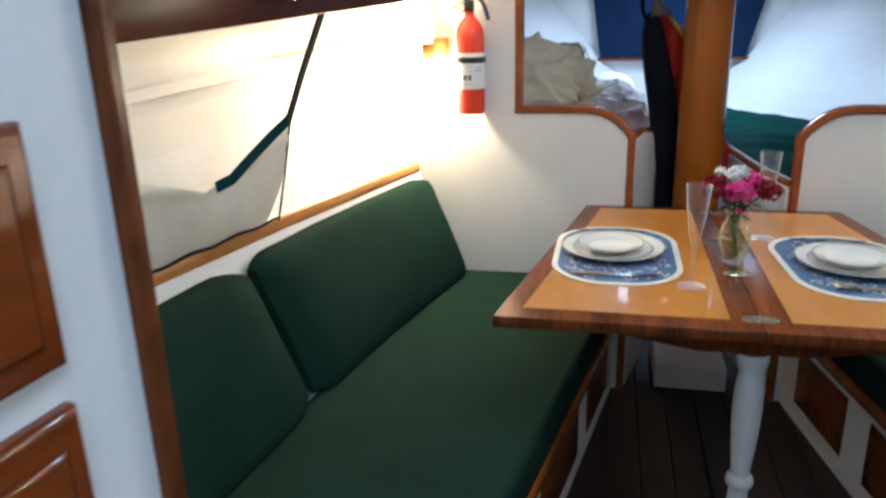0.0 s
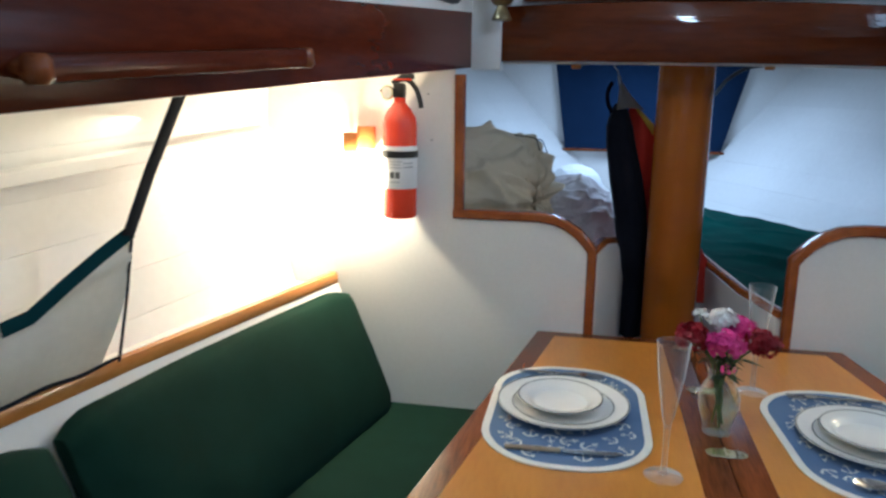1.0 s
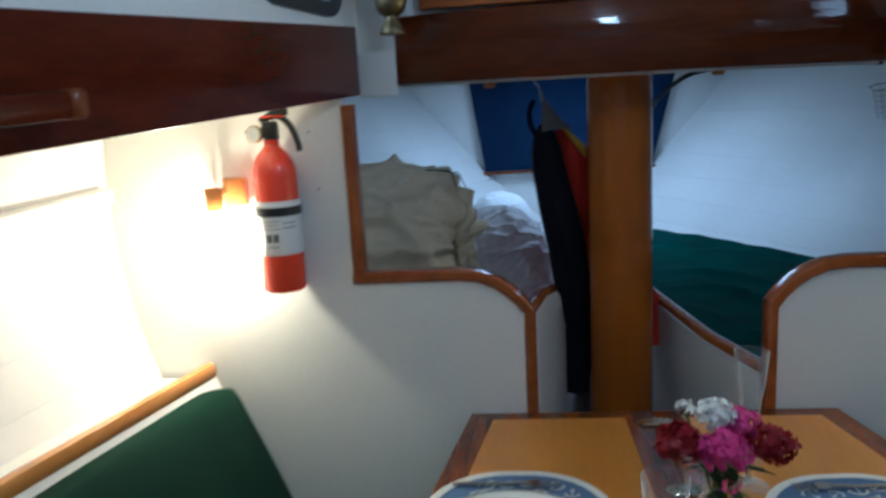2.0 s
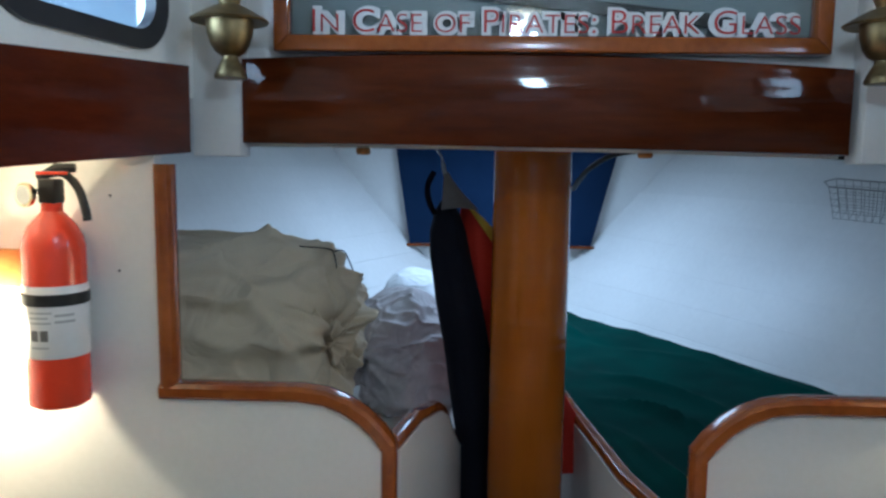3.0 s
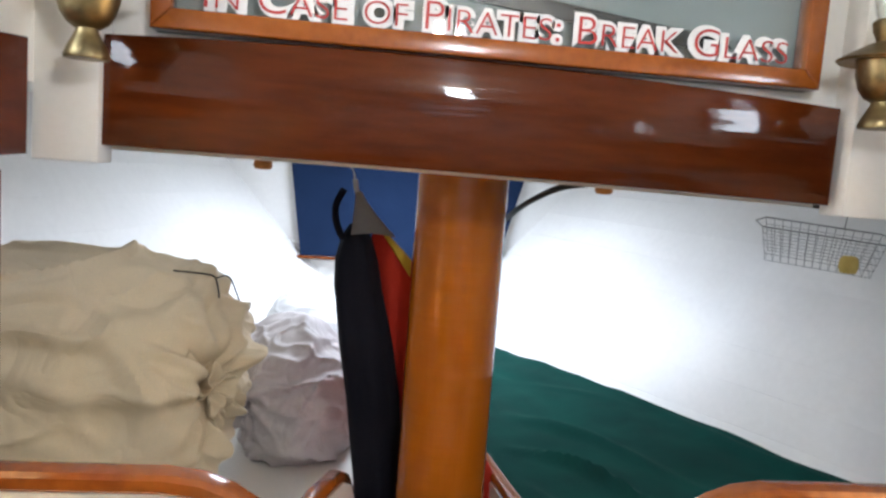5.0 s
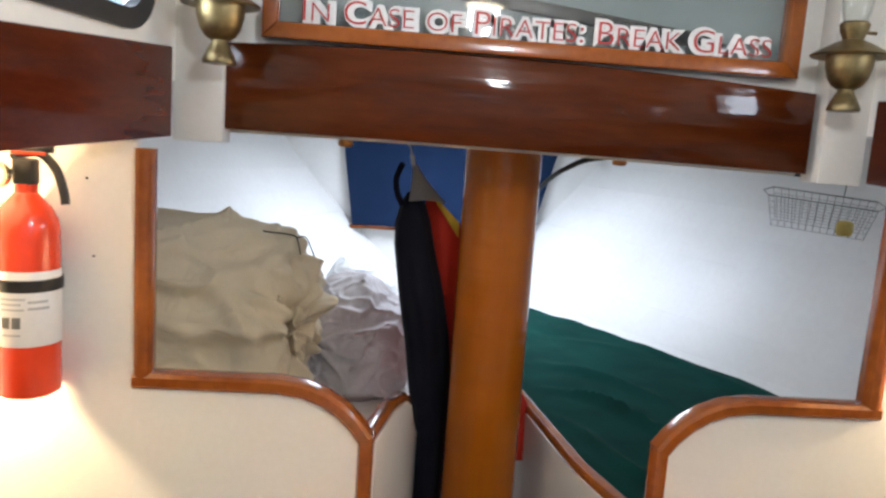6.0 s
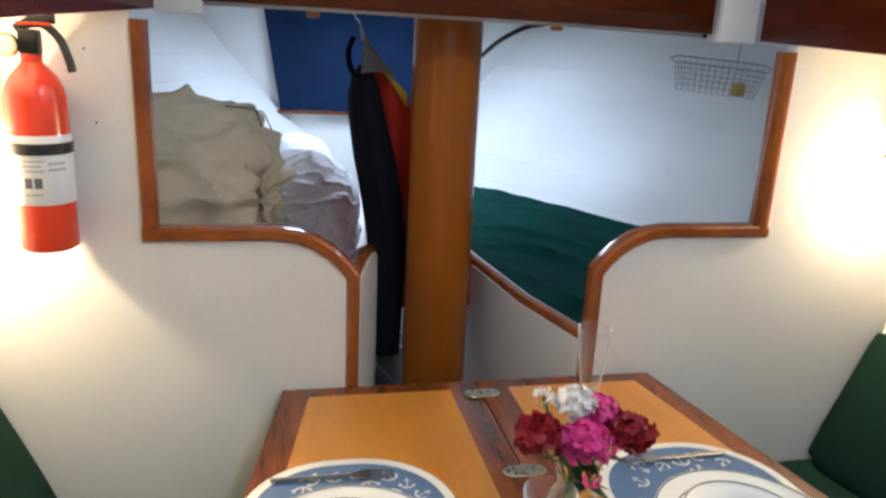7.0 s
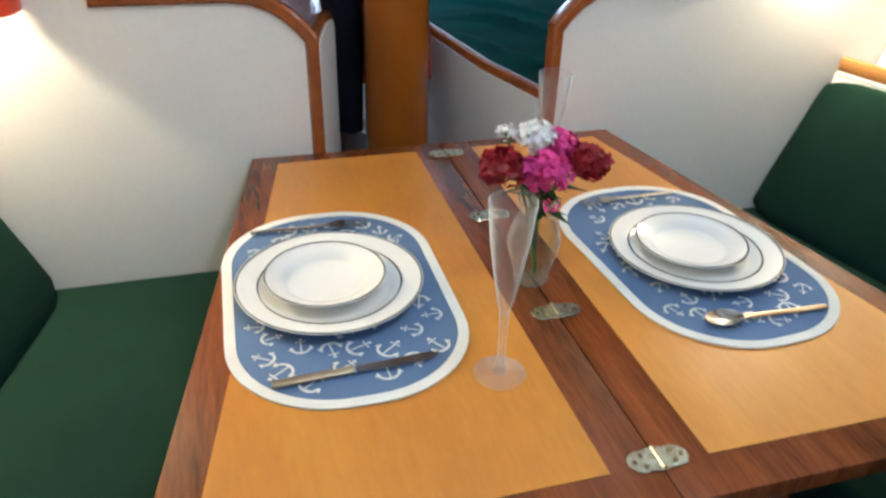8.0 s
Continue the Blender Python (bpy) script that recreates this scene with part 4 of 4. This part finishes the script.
# ---- hull stringer, grab rail, cabinet ----
def port_details():
    for side in (-1, 1):
        pts = []
        for k in range(14):
            y = 0.3 + 2.10 * k / 13
            z = 1.235 + 0.055 * (y - 2.4)
            pts.append((CX + side * (half(y, z) - 0.016), y, z))
        solid("trim_stringer", sweep(pts, 0.050, 0.034, seg=8, square=3), HULLW, label="white painted stringer along the hull side", category="stringer", kind="structure")
        rail = thing("grab_rail", pose(0, 0, 0), "varnished wooden grab rail on the mahogany fascia", "grab rail", "grab rails")
        c = lambda y, o, z: (CX + side * (carlin_half(y) - o), y, deck_z(y) + z)
        part("rail_bar", sweep([c(y, 0.045, 0.048) for y in (1.09, 1.11, 1.2, 1.4, 1.59, 1.61)], 0.026, 0.032, square=1.6), MAHOGY, rail)
        for y in (1.13, 1.575):
            part("stand_off", sweep([c(y, 0.0, 0.046), c(y, 0.04, 0.046)], 0.05, 0.026, seg=10), WALNUT, rail)
        for y in (1.10, 1.60):
            part("end_cap", lathe([(0.0, -0.016), (0.012, -0.016), (0.0165, -0.010), (0.0165, 0.010), (0.012, 0.016), (0.0, 0.016)], 14, at=c(y, 0.045, 0.048)), WALNUT, rail, "dark rounded rail end")
    # cabinet at the settee's after end
    cab = thing("cabinet", pose(0, 0, 0), "white painted cabinet with raised varnished mahogany panels beside the settee", "cabinet")
    f = lambda y: -0.492 - 0.087 * (0.339 - y)
    body = [(f(-0.6), -0.6, 0), (f(0.339), 0.339, 0), (-1.20, 0.339, 0), (-1.20, -0.6, 0)]
    part("body", prism(body, (0, 0, 1.31)), WHITE, cab, smooth=False)
    part("upper_panel", prism([(f(-0.6), -0.6, 1.31), (f(0.339), 0.339, 1.31), (-0.56, 0.339, 1.31), (-0.64, -0.6, 1.31)], (0, 0, 0.58)), WHITE, cab, smooth=False)
    part("corner_post", sweep([(f(0.339) + 0.002, 0.349, 0.0), (f(0.339) + 0.002, 0.349, 1.88)], 0.018, 0.020, up=(0, 1, 0), square=2.2, seg=12), WALNUT, cab, "dark varnished corner moulding")
    for za, zb in ((1.136, 1.289), (0.946, 1.109), (0.756, 0.919), (0.565, 0.728)):
        ya, yb = 0.013, 0.268
        q = [(f(y) - 0.004, y, z) for y, z in ((ya, za), (yb, za), (yb, zb), (ya, zb))]
        door = part("drawer_front", prism(q, (0.018, 0, 0), 0.007, segments=3), MAHOGD, cab, "raised varnished mahogany drawer front")
        q = [(f(y) + 0.013, y, z) for y, z in ((ya + 0.021, za + 0.021), (yb - 0.021, za + 0.021), (yb - 0.021, zb - 0.021), (ya + 0.021, zb - 0.021))]
        part("raised_field", prism(q, (0.007, 0, 0), 0.005, segments=3), MAHOGD, door)


port_details()


# ---- glazed case over the beam ----
def glass_case():
    x0, x1, z0, z1, y = -0.313, 0.650, 1.606, 1.80, 2.548
    c = thing("glazed_wall_case", pose(0, 0, 0), "mahogany framed glass case lettered about pirates over the beam", "display case")
    part("back", box(x1 - x0, 0.006, z1 - z0, ((x0 + x1) / 2, 2.576, (z0 + z1) / 2)), FELT, c, smooth=False)
    w = 0.028
    for name, pts in (("frame_rail", [(x0, z0), (x1, z0), (x1 - w, z0 + w), (x0 + w, z0 + w)]), ("frame_rail", [(x0, z1), (x1, z1), (x1 - w, z1 - w), (x0 + w, z1 - w)]),
                      ("frame_stile", [(x0, z0), (x0, z1), (x0 + w, z1 - w), (x0 + w, z0 + w)]), ("frame_stile", [(x1, z0), (x1, z1), (x1 - w, z1 - w), (x1 - w, z0 + w)])):
        part(name, prism([(a, y - 0.014, b) for a, b in pts], (0, 0.036, 0), 0.004), TRIM, c)
    glass = part("pane", box(x1 - x0 - 2 * w, 0.003, z1 - z0 - 2 * w, ((x0 + x1) / 2, y - 0.002, (z0 + z1) / 2)), GLASS, c, smooth=False)
    glass.visible_shadow = False
    part("dark_blade", prism([(0.02, 2.560, 1.70), (0.50, 2.560, 1.648), (0.52, 2.560, 1.658), (0.50, 2.560, 1.672), (0.02, 2.560, 1.725)], (0, 0.008, 0), 0.002), BLACK, c, "dark blade mounted inside the case")
    for mat, size, off, yy, label in ((WHITELET, 0.0, 0.0050, y - 0.0052, "white letter outline"), (REDLET, 0.0, -0.0008, y - 0.0068, "red letter")):
        cu = bpy.data.curves.new("lettering", "FONT")
        cu.body, cu.size, cu.offset, cu.extrude, cu.align_x = "In Case of Pirates: Break Glass", 0.058, off, 0.0005, "CENTER"
        cu.small_caps_scale = 0.80
        for ch in cu.body_format:
            ch.use_small_caps = True
        tmp = bpy.data.objects.new("lettering", cu)
        scene.collection.objects.link(tmp)
        me = bpy.data.meshes.new_from_object(tmp.evaluated_get(bpy.context.evaluated_depsgraph_get()))
        bpy.data.objects.remove(tmp)
        wide = max(v.co.x for v in me.vertices) - min(v.co.x for v in me.vertices)
        me.transform(Matrix.Diagonal((0.84 / wide, 1.0, 1.0, 1.0)))
        whole = bmesh.new()
        whole.from_mesh(me)
        left = set(whole.verts)
        while left:
            island, todo = set(), [left.pop()]
            while todo:
                v = todo.pop()
                island.add(v)
                near = [w for e in v.link_edges for w in e.verts if w in left]
                left.difference_update(near)
                todo += near
            bm, twin = bmesh.new(), {}
            for v in island:
                twin[v] = bm.verts.new(v.co)
            for f in {f for v in island for f in v.link_faces}:
                bm.faces.new([twin[v] for v in f.verts])
            ob = part("letter", bm, mat, c, label, smooth=False)
            ob.matrix_basis = Matrix.Translation(((x0 + x1) / 2 + 0.006, yy, 1.639)) @ pose(0, 0, 0, 90, 0, 0)
        whole.free()


glass_case()


# ---- oil lamps ----
def oil_lamp(x):
    l = thing("oil_lamp", pose(x, 2.462, 1.548), "aged brass gimballed oil lamp mounted by the coachroof post", "oil lamp", "oil lamps")
    part("foot", lathe([(0.0, 0.0), (0.026, 0.0), (0.027, 0.004), (0.023, 0.014), (0.017, 0.026), (0.013, 0.034), (0.013, 0.038), (0.0, 0.038)], 36), BRASS, l)
    part("bowl", lathe([(0.0, 0.036), (0.015, 0.037), (0.024, 0.043), (0.032, 0.055), (0.037, 0.073), (0.039, 0.094), (0.0, 0.095)], 36), BRASS, l)
    part("flange", lathe([(0.039, 0.094), (0.062, 0.091), (0.064, 0.094), (0.058, 0.098), (0.046, 0.105), (0.028, 0.115), (0.016, 0.120), (0.0, 0.121)], 36), BRASS, l)
    part("burner", lathe([(0.0, 0.118), (0.016, 0.119), (0.018, 0.126), (0.022, 0.134), (0.024, 0.146), (0.020, 0.150), (0.0, 0.150)], 24), BRASS, l)
    part("chimney", lathe([(0.018, 0.148), (0.024, 0.17), (0.026, 0.20), (0.020, 0.25), (0.018, 0.28), (0.0165, 0.28), (0.0185, 0.25), (0.0245, 0.20), (0.0225, 0.17), (0.0165, 0.148)], 28), GLASS, l, "clear glass chimney")
    part("wick_knob", sweep([(0.018, 0, 0.134), (0.040, 0, 0.134)], 0.006, seg=8), BRASS, l)
    part("bracket", sweep([(0, 0.068, 0.10), (0, 0.05, 0.096)], 0.018, 0.012, seg=8), BRASS, l)


oil_lamp(-0.365)
oil_lamp(0.697)


# ---- forepeak things ----
def curtain():
    c = thing("blue_canvas_curtain", pose(0, 4.55, 0), "blue canvas curtain with dark bottom bar hanging in the bow", "curtain")
    def sheet(u, v):
        z = 1.055 + 0.50 * v
        xa, xb = -0.243 - 0.075 * v, 0.577 + 0.125 * v
        return (xa + (xb - xa) * u, 0.020 * math.sin(u * 17 + v) * (0.3 + v) * 0.6 + 0.012 * math.sin(u * 7) + 0.008 * noise.noise((u * 9, v * 3, 5.1)), z)
    part("cloth", shell(grid(sheet, 40, 10), 0.003), BLUE, c)
    part("bar", sweep([(-0.258, 0, 1.048), (0.592, 0, 1.048)], 0.016, 0.014, seg=8, square=1.5), WALNUT, c)


def sack(name, centre, size, neck, seed, mat, label, folds=15, cord=None, collar=0.080, crumple=1.0):
    """A stuffed bag gathered at its neck: folds run together at one pole of the body."""
    rng = random.Random(seed)
    axis = Vector(neck).normalized()
    turn = axis.to_track_quat("Z", "Y").to_matrix()
    s = thing(name, pose(*centre), label, "sail bag", "sail bags")
    ridges = [(2 * math.pi * (k + rng.uniform(-0.3, 0.3)) / folds, rng.uniform(-0.8, 0.8), rng.uniform(0.08, 0.17), rng.uniform(1.0, 2.6), rng.uniform(0.05, 0.13), rng.uniform(2, 4)) for k in range(folds)]
    o = Vector((seed, seed * 0.37, 0))
    def smooth(q):
        q = min(max(q, 0.0), 1.0)
        return q * q * (3 - 2 * q)
    def skin(w):
        q = turn.transposed() @ w
        th, ph = math.acos(min(max(q.z, -1), 1)), math.atan2(q.y, q.x)
        f = 0.0
        for p0, twist, wide, reach, high, wave in ridges:
            d = (ph - p0 - twist * th + 0.20 * math.sin(wave * th + p0) + math.pi) % (2 * math.pi) - math.pi
            f += high * math.exp(-abs(d / wide * (0.45 + 0.75 * math.sin(th))) ** 2) * max(0.0, 1 - th / reach) * smooth(th / 0.35)
        bend = noise.noise_vector(w * 1.3 + o)
        drape = math.exp(-(noise.noise(Vector((w.x * 1.3, w.y * 1.3, w.z * 2.3)) + 0.6 * bend + o) / 0.13) ** 2)
        small = math.exp(-(noise.noise(w * 2.8 + 0.7 * bend - o) / 0.11) ** 2)
        r = 0.90 + crumple * (f + 0.16 * noise.noise(w * 1.4 + o) + 0.070 * drape + 0.036 * small)
        # cloth folded over the top ends in a soft edge
        over = w.z - 0.66 - 0.18 * w.x + 0.20 * noise.noise(w * 1.7 - o)
        r += crumple * 0.055 * smooth(over / 0.10 + 0.5) * math.exp(-max(over, 0) * 1.5)
        r *= 1 - 0.24 * math.exp(-(th / 0.26) ** 2)
        box_in = lambda c: math.copysign(abs(c) ** 0.88, c)
        p = Vector((box_in(w.x) * size[0], box_in(w.y) * size[1], box_in(w.z) * size[2])) * r
        p.z = max(p.z, -size[2] * 0.80)
        return p
    def way(u, v):
        th, ph = math.pi * v, 2 * math.pi * u
        return turn @ Vector((math.sin(th) * math.cos(ph), math.sin(th) * math.sin(ph), math.cos(th)))
    bm = grid(lambda u, v: skin(way(u, v)), 260, 130, loop_u=True)
    bmesh.ops.remove_doubles(bm, verts=bm.verts, dist=1e-5)
    part("body", bm, mat, s)
    # the gathered cloth at the neck stands out as a crumpled rosette
    tip, side_a, side_b = skin(axis), turn @ Vector((1, 0, 0)), turn @ Vector((0, 1, 0))
    def ruffle(u, v):
        a = 2 * math.pi * u
        q = (0.010 + collar * v ** 0.8) * (1 + 0.34 * v * math.sin(4 * a + seed) + 0.20 * v * math.sin(9 * a + 1) + 0.12 * noise.noise((math.cos(a) * 2, math.sin(a) * 2, seed)))
        lift = 0.010 + collar * (0.9 * v - 0.75 * v * v) + 0.018 * v * math.sin(7 * a + seed) + 0.012 * v * math.sin(12 * a)
        return tip + axis * lift + side_a * q * math.cos(a) + side_b * q * math.sin(a)
    part("gathered_neck", shell(grid(ruffle, 130, 14, loop_u=True), 0.003), mat, s)
    def knot(u, v):
        a = 2 * math.pi * u
        q = (0.008 + 0.40 * collar * v) * (1 + 0.30 * math.sin(3 * a + 2 * v) + 0.15 * math.sin(8 * a))
        return tip + axis * (0.018 + 0.75 * collar * v * (1 - 0.3 * v)) + side_a * q * math.cos(a) + side_b * q * math.sin(a)
    part("neck_fold", shell(grid(knot, 80, 10, loop_u=True), 0.003), mat, s)
    for line in cord or ():
        way_on = [skin(Vector(w).normalized()) for w in flowing(line)]
        reach = [q.length for q in way_on]
        reach = [max(reach[max(0, k - 3):k + 4]) for k in range(len(reach))]
        reach = [sum(reach[max(0, k - 4):k + 5]) / len(reach[max(0, k - 4):k + 5]) for k in range(len(reach))]
        part("drawstring", sweep([q.normalized() * (r + 0.002) for q, r in zip(way_on, reach)], 0.0034, seg=6), STRAP, s, "dark drawstring")
    return s


def coats():
    c = thing("hanging_suit", pose(0, 0, 0), "black neoprene suit with grey collar on a hook beside the mast", "garment")
    prof = [(1.325, -0.022, 0.012, 0.016), (1.30, -0.020, 0.028, 0.036), (1.25, -0.018, 0.043, 0.050), (1.196, -0.012, 0.049, 0.055), (1.083, 0.010, 0.055, 0.060), (0.968, 0.032, 0.054, 0.060), (0.85, 0.047, 0.051, 0.055), (0.75, 0.056, 0.044, 0.050), (0.52, 0.058, 0.036, 0.045)]
    def body(u, v):
        k = v * (len(prof) - 1)
        i = min(int(k), len(prof) - 2)
        q = [a + (b - a) * (k - i) for a, b in zip(prof[i], prof[i + 1])]
        a = 2 * math.pi * u
        fold = 1 + 0.06 * math.sin(5 * a + 3 * v) + 0.03 * math.sin(9 * a - 5 * v)
        return (q[1] + q[2] * math.cos(a) * fold, 2.985 + q[3] * math.sin(a) * fold, q[0])
    bm = grid(body, 40, 40, loop_u=True)
    bm.faces.new([v for v in bm.verts if abs(v.co.z - 0.52) < 1e-4])
    part("torso", bm, COATB, c)
    def lapel(u, v):
        left, right = -0.023 - 0.006 * v, -0.018 + 0.072 * v ** 1.25
        return (left + (right - left) * u, 2.962 - 0.028 * math.sin(math.pi * (0.15 + 0.7 * u)) * (0.3 + 0.7 * v), 1.390 - 0.085 * v + 0.006 * math.sin(math.pi * u) * v)
    part("collar", shell(grid(lapel, 14, 10), 0.004), COATG, c, "grey collar lining")
    part("hanger_neck", sweep([(-0.022, 2.965, 1.382), (-0.027, 2.968, 1.398), (-0.030, 2.97, 1.414)], 0.010, seg=8), PALEPRINT, c, "pale plastic hanger neck")
    part("strap", sweep(flowing([(-0.046, 2.950, 1.295), (-0.060, 2.945, 1.325), (-0.064, 2.945, 1.360), (-0.050, 2.955, 1.394)]), 0.015, 0.006, up=(0, 1, 0), seg=8), COATB, c)
    part("hanger_hook", sweep(flowing([(-0.030, 2.97, 1.412), (-0.034, 2.975, 1.430), (-0.046, 2.98, 1.446), (-0.050, 2.98, 1.462), (-0.042, 2.98, 1.480), (-0.04, 2.98, 1.57)]), 0.0035, seg=6), STEEL, c, "bent wire hook")
    r = thing("red_jacket", pose(0, 0, 0), "red jacket with a yellow shoulder hanging behind the mast", "jacket")
    def jack(u, v):
        a = 2 * math.pi * u
        z = 1.325 - 0.68 * v
        wx = 0.045 + 0.070 * min(1, v * 1.6) + 0.050 * v
        cx = 0.060 + 0.150 * v
        fold = 1 + 0.07 * math.sin(6 * a + 4 * v)
        x = cx + wx * math.cos(a) * fold
        return (x, 3.035 + 0.035 * math.sin(a) * fold, z - 0.95 * max(0.0, x - 0.02) * (1 - v))
    bm = grid(jack, 36, 24, loop_u=True)
    part("body", bm, COATR, r)
    part("shoulder", shell(grid(lambda u, v: (0.028 + 0.066 * u, 2.990 - 0.004 * v, 1.320 - 0.062 * u - v * (0.006 + 0.030 * u)), 6, 6), 0.004), COATY, r, "yellow shoulder panel")


def wire_basket():
    b = thing("wire_basket", pose(1.126, 3.20, 1.284, 0, 0, -32) @ pose(0, 0, 0, 9, 4, 0), "grey wire basket hung under the side deck in the forepeak", "basket")
    L, W, Hh = 0.135, 0.065, 0.085
    part("rim", sweep([(L, W, Hh), (-L, W, Hh), (-L - 0.02, 0, Hh + 0.0), (-L, -W, Hh), (L, -W, Hh), (L + 0.02, 0, Hh), (L, W, Hh)], 0.0036, seg=6), WIRE, b)
    s = 0.86
    for k in range(14):
        x = -L + 2 * L * k / 13
        part("wire", sweep([(x, -W, Hh), (x * s, -W * s, 0.0), (x * s, W * s, 0.0), (x, W, Hh)], 0.0015, seg=5), WIRE, b)
    for k in range(5):
        q = k / 5
        f = s + (1 - s) * q
        part("wire", sweep([(L * f, W * f, Hh * q), (-L * f, W * f, Hh * q), (-L * f, -W * f, Hh * q), (L * f, -W * f, Hh * q), (L * f, W * f, Hh * q)], 0.0015, seg=5), WIRE, b)
    part("hanger", sweep([(0.05, W, Hh), (0.05, W + 0.005, Hh + 0.05), (0.05, W + 0.02, 0.30)], 0.003, seg=5), WIRE, b)
    solid("sponge", lathe([(0.0, 0.0), (0.018, 0.002), (0.022, 0.015), (0.021, 0.034), (0.014, 0.042), (0.0, 0.043)], 14), SPONGE, pose(1.146, 3.105, 1.273), label="small yellow sponge lying in the wire basket", category="sponge")


def forepeak_bits():
    for x in (-0.164, 0.358):
        solid("turn_button", lathe([(0.0, 0.012), (0.013, 0.012), (0.014, 0.004), (0.011, 0.0), (0.0, -0.001)], 18), AMBER, pose(x, 2.606, 1.427), label="small round wooden button under the beam", category="button", group="wooden buttons")
    solid("cable", sweep(flowing([(0.268, 2.90, 1.36), (0.272, 2.82, 1.385), (0.282, 2.72, 1.412), (0.32, 2.655, 1.436), (0.42, 2.64, 1.445), (0.62, 2.64, 1.438), (0.85, 2.64, 1.430)]), 0.011, seg=8), BLACK, label="black cable run along under the beam", category="cable")
    solid("step_box", box(0.25, 0.30, 0.09, (0, 0, 0.045), 0.005), WHITE, pose(CX - 0.01, 2.60, 0.0015), label="low white step at the mast foot", category="step")


curtain()
sack("sail_bag", (-0.60, 3.06, 0.955), (0.41, 0.30, 0.285), (0.89, -0.44, 0.10), 4, CANVAS, "large beige canvas sail bag with gathered neck on the berth",
     cord=[[(0.48, -0.31, 0.82), (0.56, -0.25, 0.79), (0.64, -0.20, 0.74), (0.70, -0.28, 0.65)], [(0.64, -0.20, 0.74), (0.68, -0.02, 0.72), (0.78, -0.02, 0.62), (0.86, -0.03, 0.48), (0.90, -0.08, 0.40)]])
sack("sail_bag", (-0.15, 3.47, 0.815), (0.185, 0.25, 0.195), (-0.75, -0.60, 0.15), 9, SACK, "greyish white crumpled sail bag lying on the berth", folds=13, collar=0.070)
sack("sail_bag", (-0.17, 4.00, 0.86), (0.15, 0.16, 0.17), (-0.30, 0.80, 0.2), 21, SAILW, "bright white sail bag lying far forward on the berth", folds=9, collar=0.050, crumple=0.25)
coats()
wire_basket()
forepeak_bits()


# ---- portlight frames and dome lamp ----
def portlight(side, y):
    p = thing("portlight", Matrix(), "oval portlight with a black frame in the coachroof side", "portlight", "portlights")
    c = Vector((CX + side * (carlin_half(y) - 0.002), y, 1.665))
    along = Vector((side * -0.2, 1, 0)).normalized()
    def ring(w, h, r, n=8):
        return [c + along * a + Vector((0, 0, b)) for a, b in rounded(w, h, r, n)]
    o, i = ring(0.37, 0.165, 0.08), ring(0.30, 0.105, 0.05)
    bm = bmesh.new()
    for k in range(len(o)):
        j = (k + 1) % len(o)
        bm.faces.new([bm.verts.new(q) for q in (o[k], o[j], i[j], i[k])])
    bmesh.ops.remove_doubles(bm, verts=bm.verts, dist=1e-5)
    bmesh.ops.solidify(bm, geom=bm.faces[:], thickness=0.02)
    part("frame", bm, PORTBLACK, p)
    pane = part("pane", prism([q + Vector((side * 0.02, 0, 0)) for q in ring(0.31, 0.115, 0.05)], (side * 0.004, 0, 0)), GLASS, p)
    pane.visible_shadow = False


for side in (-1, 1):
    for y in (-0.58, 1.05, 2.27 if side < 0 else 2.13):
        portlight(side, y)


def dome_lamp():
    d = thing("dome_lamp", pose(CX + 0.02, 1.47, 1.903), "round brass-rimmed ceiling lamp, lit", "ceiling lamp")
    part("rim", lathe([(0.075, 0.0), (0.078, -0.012), (0.070, -0.018), (0.064, -0.012), (0.064, 0.0)], 36), BRASS, d)
    part("diffuser", lathe([(0.064, -0.010), (0.050, -0.026), (0.028, -0.034), (0.0, -0.037)], 32), DOME, d, "glowing frosted glass")


DOME = glowing("frosted lit glass", (1.0, 0.80, 0.52), 14)
dome_lamp()
